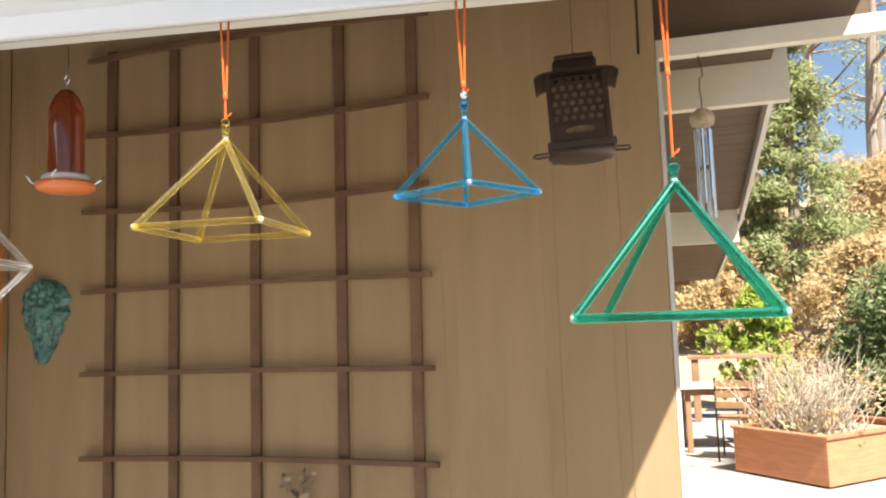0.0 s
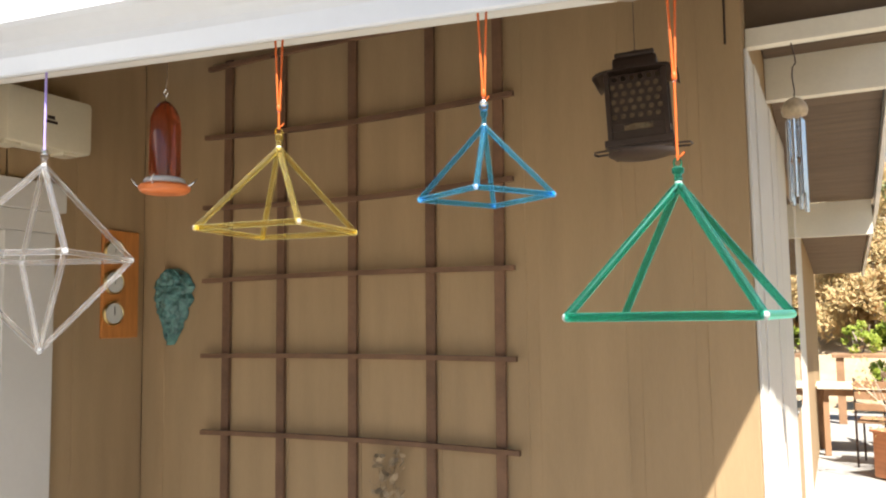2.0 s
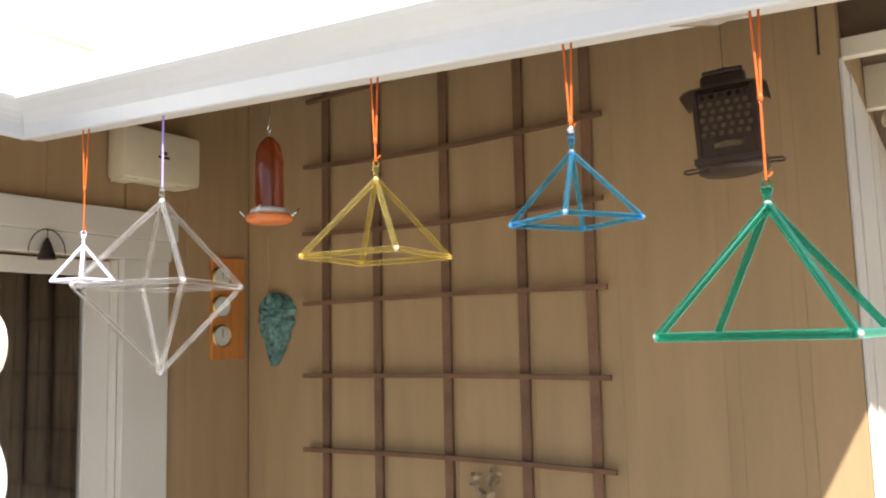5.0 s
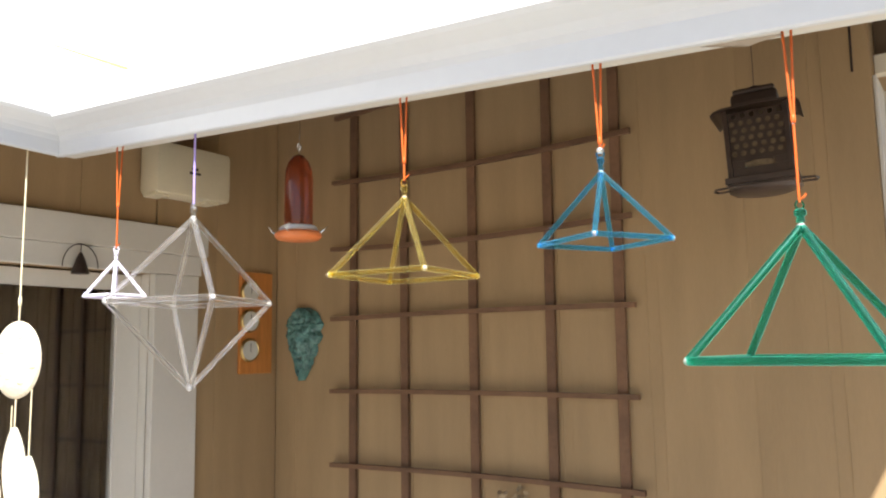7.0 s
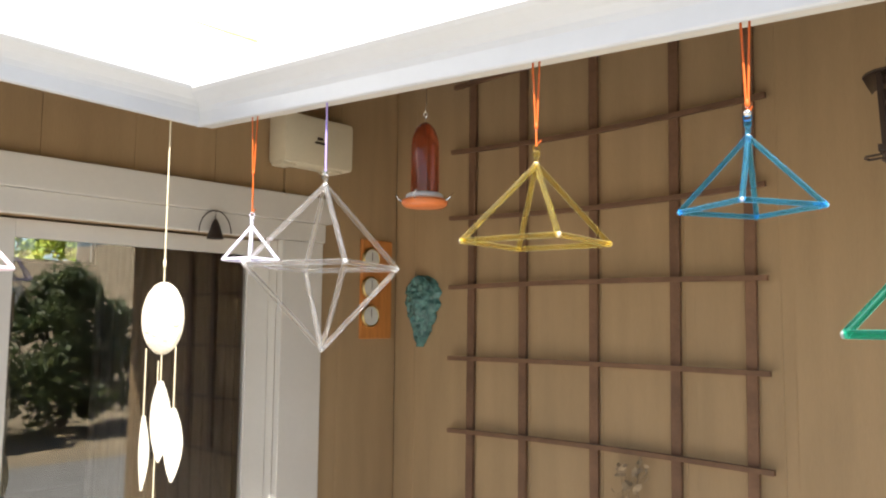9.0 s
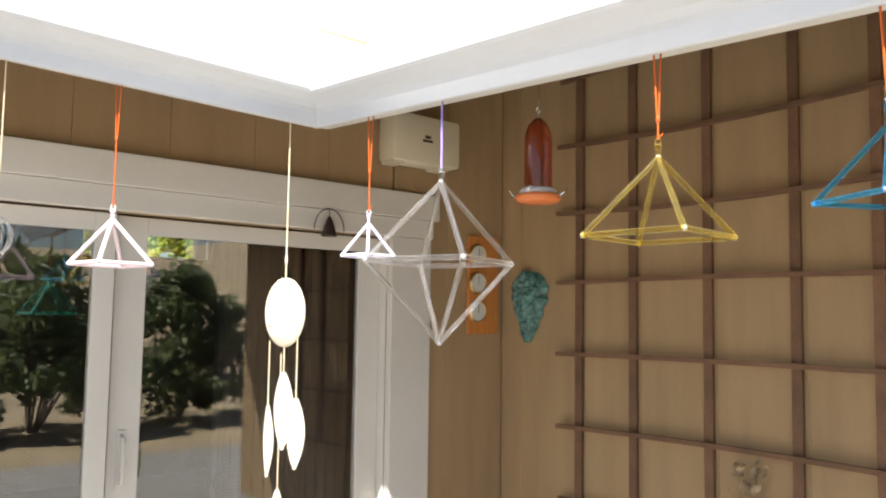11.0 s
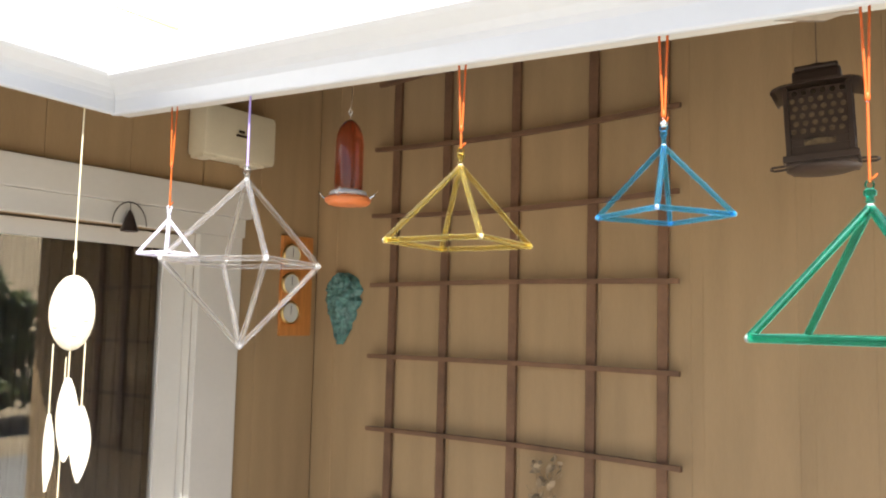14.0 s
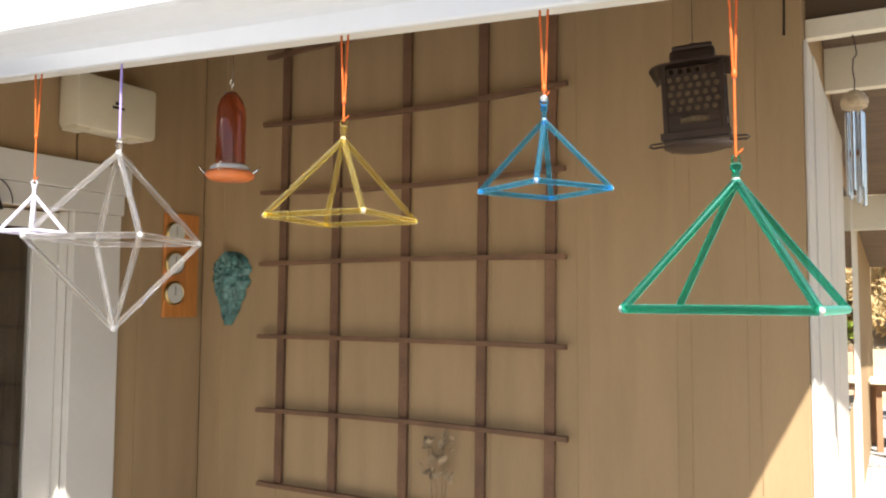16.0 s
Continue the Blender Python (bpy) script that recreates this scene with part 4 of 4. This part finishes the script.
def conifer(name, place, height, spread, mat, label, seed, clumps=70, leaves=90, leaf=0.12, group=""):
    rnd = random.Random(seed)
    ob = thing(name, place, label, "tree", group)
    bm = bmesh.new()
    rod(bm, (0, 0, -0.1), (0, 0, height * 0.95), spread * 0.10, 0.02, 10)
    for k in range(26):
        z = height * rnd.uniform(0.12, 0.9)
        a = rnd.uniform(0, 6.28)
        l = spread * (1 - z / height) * 0.9 + 0.1
        rod(bm, (0, 0, z), (l * math.cos(a), l * math.sin(a), z - 0.1 * l), spread * 0.02, 0.005, 5)
    part("trunk", bm, BARK, ob)
    bm = bmesh.new()
    for k in range(clumps):
        z = height * rnd.uniform(0.10, 1.0)
        a = rnd.uniform(0, 6.28)
        l = spread * (1 - z / height) * rnd.uniform(0.3, 1.0) + 0.05
        s = spread * rnd.uniform(0.16, 0.3)
        leafy(bm, (l * math.cos(a), l * math.sin(a), z), (s, s, s * 0.6), leaves, leaf, rnd, 0.5, 0.35)
    part("crown", bm, mat, ob)
    return ob


def shrub(name, place, size, mat, label, seed, clumps=40, leaves=80, leaf=0.05, stems=14, group=""):
    rnd = random.Random(seed)
    ob = thing(name, place, label, "shrub", group)
    bm = bmesh.new()
    tips = []
    for k in range(stems):
        a = rnd.uniform(0, 6.28)
        t = Vector((size[0] * 0.8 * math.cos(a) * rnd.random(), size[1] * 0.8 * math.sin(a) * rnd.random(), size[2] * rnd.uniform(0.5, 1.0)))
        mid = t * 0.5 + Vector((rnd.gauss(0, 0.05), rnd.gauss(0, 0.05), 0))
        rod(bm, (0.1 * t.x, 0.1 * t.y, -0.02), mid, 0.018, 0.012, 5)
        rod(bm, mid, t, 0.012, 0.005, 5)
        tips.append(t)
    part("stems", bm, BARK, ob)
    bm = bmesh.new()
    for k in range(clumps):
        a, q = rnd.uniform(0, 6.28), rnd.random() ** 0.5
        z = size[2] * rnd.uniform(0.12, 1.0)
        k2 = (1 - (z / size[2]) ** 2.2 * 0.75)
        c = (size[0] * q * math.cos(a) * k2, size[1] * q * math.sin(a) * k2, z)
        s = min(size[0], size[2]) * rnd.uniform(0.14, 0.28)
        leafy(bm, c, (s, s, s), leaves, leaf, rnd, -0.4, 0.4)
    part("crown", bm, mat, ob)
    return ob


def twiggy(name, place, size, label, seed, count=260):
    rnd = random.Random(seed)
    ob = thing(name, place, label, "shrub")
    bm = bmesh.new()
    for k in range(count):
        a = rnd.uniform(0, 6.28)
        p = Vector((rnd.gauss(0, size * 0.22), rnd.gauss(0, size * 0.22), 0))
        for j in range(4):
            q = p + Vector((0.10 * size * math.cos(a) + rnd.gauss(0, 0.08 * size), 0.10 * size * math.sin(a) + rnd.gauss(0, 0.08 * size), size * rnd.uniform(0.06, 0.3)))
            rod(bm, p, q, 0.006 - 0.001 * j, 0.005 - 0.001 * j, 4, False)
            p = q
    tagged(part("branch_tangle", bm, TWIG, ob), kind="stuff")
    bm = bmesh.new()
    for k in range(30):
        leafy(bm, (rnd.gauss(0, size * 0.45), rnd.gauss(0, size * 0.45), rnd.uniform(0.1, 0.9) * size), (0.12, 0.12, 0.12), 22, 0.022, rnd)
    part("leaves", bm, RUSSET, ob)
    return ob


# planter of boards, standing cornerwise
planter = thing("planter_box", (2.22, 8.12, 0), "red-brown board planter box filled with dry soil", "planter", "", 44)
PW, PD, PH = 1.5, 1.04, 0.44
z0 = 0.02
for lo, hi in (((0, 0, z0), (PW, 0.03, z0 + 0.402)), ((0, PD - 0.03, z0), (PW, PD, z0 + 0.402)), ((0, 0.031, z0), (0.03, PD - 0.031, z0 + 0.402)), ((PW - 0.03, 0.031, z0), (PW, PD - 0.031, z0 + 0.402))):
    part("board", boxes((lo, hi), bevel=0.003), PLANTER, planter)
for lo, hi in (((-0.02, -0.02, 0.425), (PW + 0.02, 0.07, 0.45)), ((-0.02, PD - 0.07, 0.425), (PW + 0.02, PD + 0.02, 0.45)), ((-0.02, 0.071, 0.425), (0.07, PD - 0.071, 0.45)), ((PW - 0.07, 0.071, 0.425), (PW + 0.02, PD - 0.071, 0.45))):
    part("cap_board", boxes((lo, hi), bevel=0.003), PLANTER, planter)
part("soil", boxes(((0.032, 0.032, 0.02), (PW - 0.032, PD - 0.032, 0.38))), SOIL, planter, "dry brown soil")
twiggy("dry_bush", (2.25, 9.05, 0.38), 0.85, "bare silvery twiggy bush growing in the planter", 5)


def patio_table(place, turn):
    ob = thing("patio_table", place, "wooden patio table with a pale slatted top in full sun", "table", "", turn)
    for k in range(6):
        part("slat", boxes(((-0.45, -0.36 + k * 0.12, 0.715), (0.45, -0.25 + k * 0.12, 0.74)), bevel=0.004), CREAM, ob)
    for y0 in (-0.3, 0.275):
        part("apron", boxes(((-0.38, y0, 0.64), (0.38, y0 + 0.025, 0.714))), PATIO_WOOD, ob)
    for sx in (-1, 1):
        for sy in (-1, 1):
            part("leg", boxes(((sx * 0.36 - 0.03, sy * 0.24 - 0.03, 0), (sx * 0.36 + 0.03, sy * 0.24 + 0.03, 0.714)), bevel=0.005), PATIO_WOOD, ob)
    return ob


def patio_chair(place, turn):
    ob = thing("patio_chair", place, "slim metal patio chair with a slatted back", "chair", "chairs round the patio table", turn)
    for k in range(4):
        part("seat_slat", boxes(((-0.22, -0.22 + k * 0.11, 0.43), (0.22, -0.125 + k * 0.11, 0.45)), bevel=0.003), PATIO_WOOD, ob)
    for k in range(3):
        part("back_slat", boxes(((-0.21, 0.235, 0.56 + k * 0.11), (0.21, 0.252, 0.63 + k * 0.11)), bevel=0.003), PATIO_WOOD, ob)
    for sx in (-1, 1):
        bm = bmesh.new()
        rod(bm, (sx * 0.21, 0.23, 0), (sx * 0.21, 0.233, 0.88), 0.011)
        part("back_leg", bm, IRON, ob)
        bm = bmesh.new()
        rod(bm, (sx * 0.21, -0.21, 0), (sx * 0.21, -0.21, 0.43), 0.011)
        part("front_leg", bm, IRON, ob)
    return ob


patio_table((1.42, 10.3, 0), 8)
chair = patio_chair((1.95, 10.75, 0), 100)
copy_thing(chair, pose(1.62, 9.6, 0, 0, 0, 170))
bench = thing("potting_bench", (1.75, 12.9, 0), "brown wooden potting bench beyond the patio table", "bench")
part("bench_top", boxes(((-0.6, -0.28, 0.9), (0.6, 0.28, 0.95)), bevel=0.006), PATIO_WOOD, bench)
for sx in (-1, 1):
    for sy in (-1, 1):
        part("leg", boxes(((sx * 0.5 - 0.05, sy * 0.2 - 0.05, 0), (sx * 0.5 + 0.05, sy * 0.2 + 0.05, 0.899)), bevel=0.005), PATIO_WOOD, bench)
shrub("potted_plant", (1.5, 12.9, 0.95), (0.28, 0.28, 0.4), LIME, "small green plant on the potting bench", 41, 16, 60, 0.03, 8)


conifer("conifer", (3.9, 21.0, height(3.9, 21)), 8.5, 2.0, CONIFER, "tall green conifer on the garden slope", 11, 150, 170, 0.085)
conifer("conifer", (-0.5, 23.0, height(0, 23)), 8.0, 2.0, CONIFER, "tall green conifer on the garden slope", 12, 90, 110, 0.10)
shrub("lime_shrub", (2.25, 14.2, 0), (0.62, 0.62, 1.95), LIME, "bright yellow-green upright shrub beyond the patio", 21, 70, 150, 0.05)
shrub("juniper", (4.1, 12.0, 0), (1.35, 1.3, 2.15), HEDGE, "dark green spreading juniper beside the planter", 22, 120, 190, 0.05)
shrub("juniper", (6.2, 12.2, 0), (1.5, 1.5, 2.2), HEDGE, "dark green spreading juniper beyond the planter", 23, 90, 140, 0.06)
for k, (px, py, sx, sz) in enumerate(((5.0, 18.0, 2.0, 2.4), (7.5, 19.5, 2.4, 3.4), (2.0, 20.0, 1.7, 2.2), (6.2, 23.5, 2.8, 3.6), (2.6, 25.0, 2.8, 3.0), (9.0, 25.0, 2.8, 4.0))):
    shrub("russet_bush", (px, py, height(px, py)), (sx, 1.6, sz), RUSSET, "dry russet bush on the garden slope", 30 + k, 110, 190, 0.06)


def bare_tree(place, height, lean, seed, label="tall pale bare-trunked tree on the slope"):
    rnd = random.Random(seed)
    ob = thing("tree", place, label, "tree")
    bm = bmesh.new()
    p, r = Vector((0, 0, -0.2)), height * 0.016
    limbs = []
    for k in range(8):
        q = p + Vector((rnd.gauss(lean, 0.08), rnd.gauss(0, 0.08), height / 8))
        rod(bm, p, q, r, r * 0.88, 9, False)
        if k > 1:
            limbs.append((q, r))
        p, r = q, r * 0.88
    tips = []
    for q, rr in limbs:
        for k in range(4):
            a = rnd.uniform(0, 6.28)
            e = q + Vector((math.cos(a), math.sin(a), rnd.uniform(0.1, 0.7))) * height * rnd.uniform(0.07, 0.14)
            rod(bm, q, e, rr * 0.35, rr * 0.12, 5, False)
            tips.append(e)
    part("trunk", bm, BARK, ob)
    bm = bmesh.new()
    for e in tips:
        leafy(bm, e, (0.6, 0.6, 0.45), 60, 0.09, rnd, 0.3, 0.35)
    part("crown", bm, CONIFER, ob)
    return ob


bare_tree((6.3, 24.0, height(6.3, 24)), 13.0, 0.03, 51)
bare_tree((5.4, 27.0, height(5.4, 27)), 14.0, -0.02, 52)
bare_tree((7.6, 27.5, height(7.6, 27.5)), 14.0, 0.0, 53)
bare_tree((4.0, 30.0, height(4, 30)), 14.0, 0.03, 54)
# trees on the far side of the yard, mirrored in the door glass
for k, (px, py) in enumerate(((6.3, -3.2), (6.0, -1.2), (6.4, 0.9), (6.1, 3.0), (6.5, 5.2))):
    shrub("hedge_bush", (px, py, 0), (1.25, 1.3, 2.2 + 0.15 * (k % 3)), HEDGE, "dark green hedge bush across the yard", 60 + k, 70, 110, 0.08, 14, "hedge across the yard")
for k, (px, py) in enumerate(((14.0, 3.0), (16.0, -4.0))):
    conifer("yard_conifer", (px, py, height(px, py)), 5.5 + 0.7 * k, 2.2, CONIFER, "dark green conifer across the yard", 70 + k, 60, 70, 0.2)
for k, (px, py) in enumerate(((-15.0, 5.2), (-15.6, 7.2))):
    shrub("far_bush", (px, py, 0), (1.7, 1.6, 3.9), LIME, "sunlit pale green bush seen through the far window", 80 + k, 60, 90, 0.10)
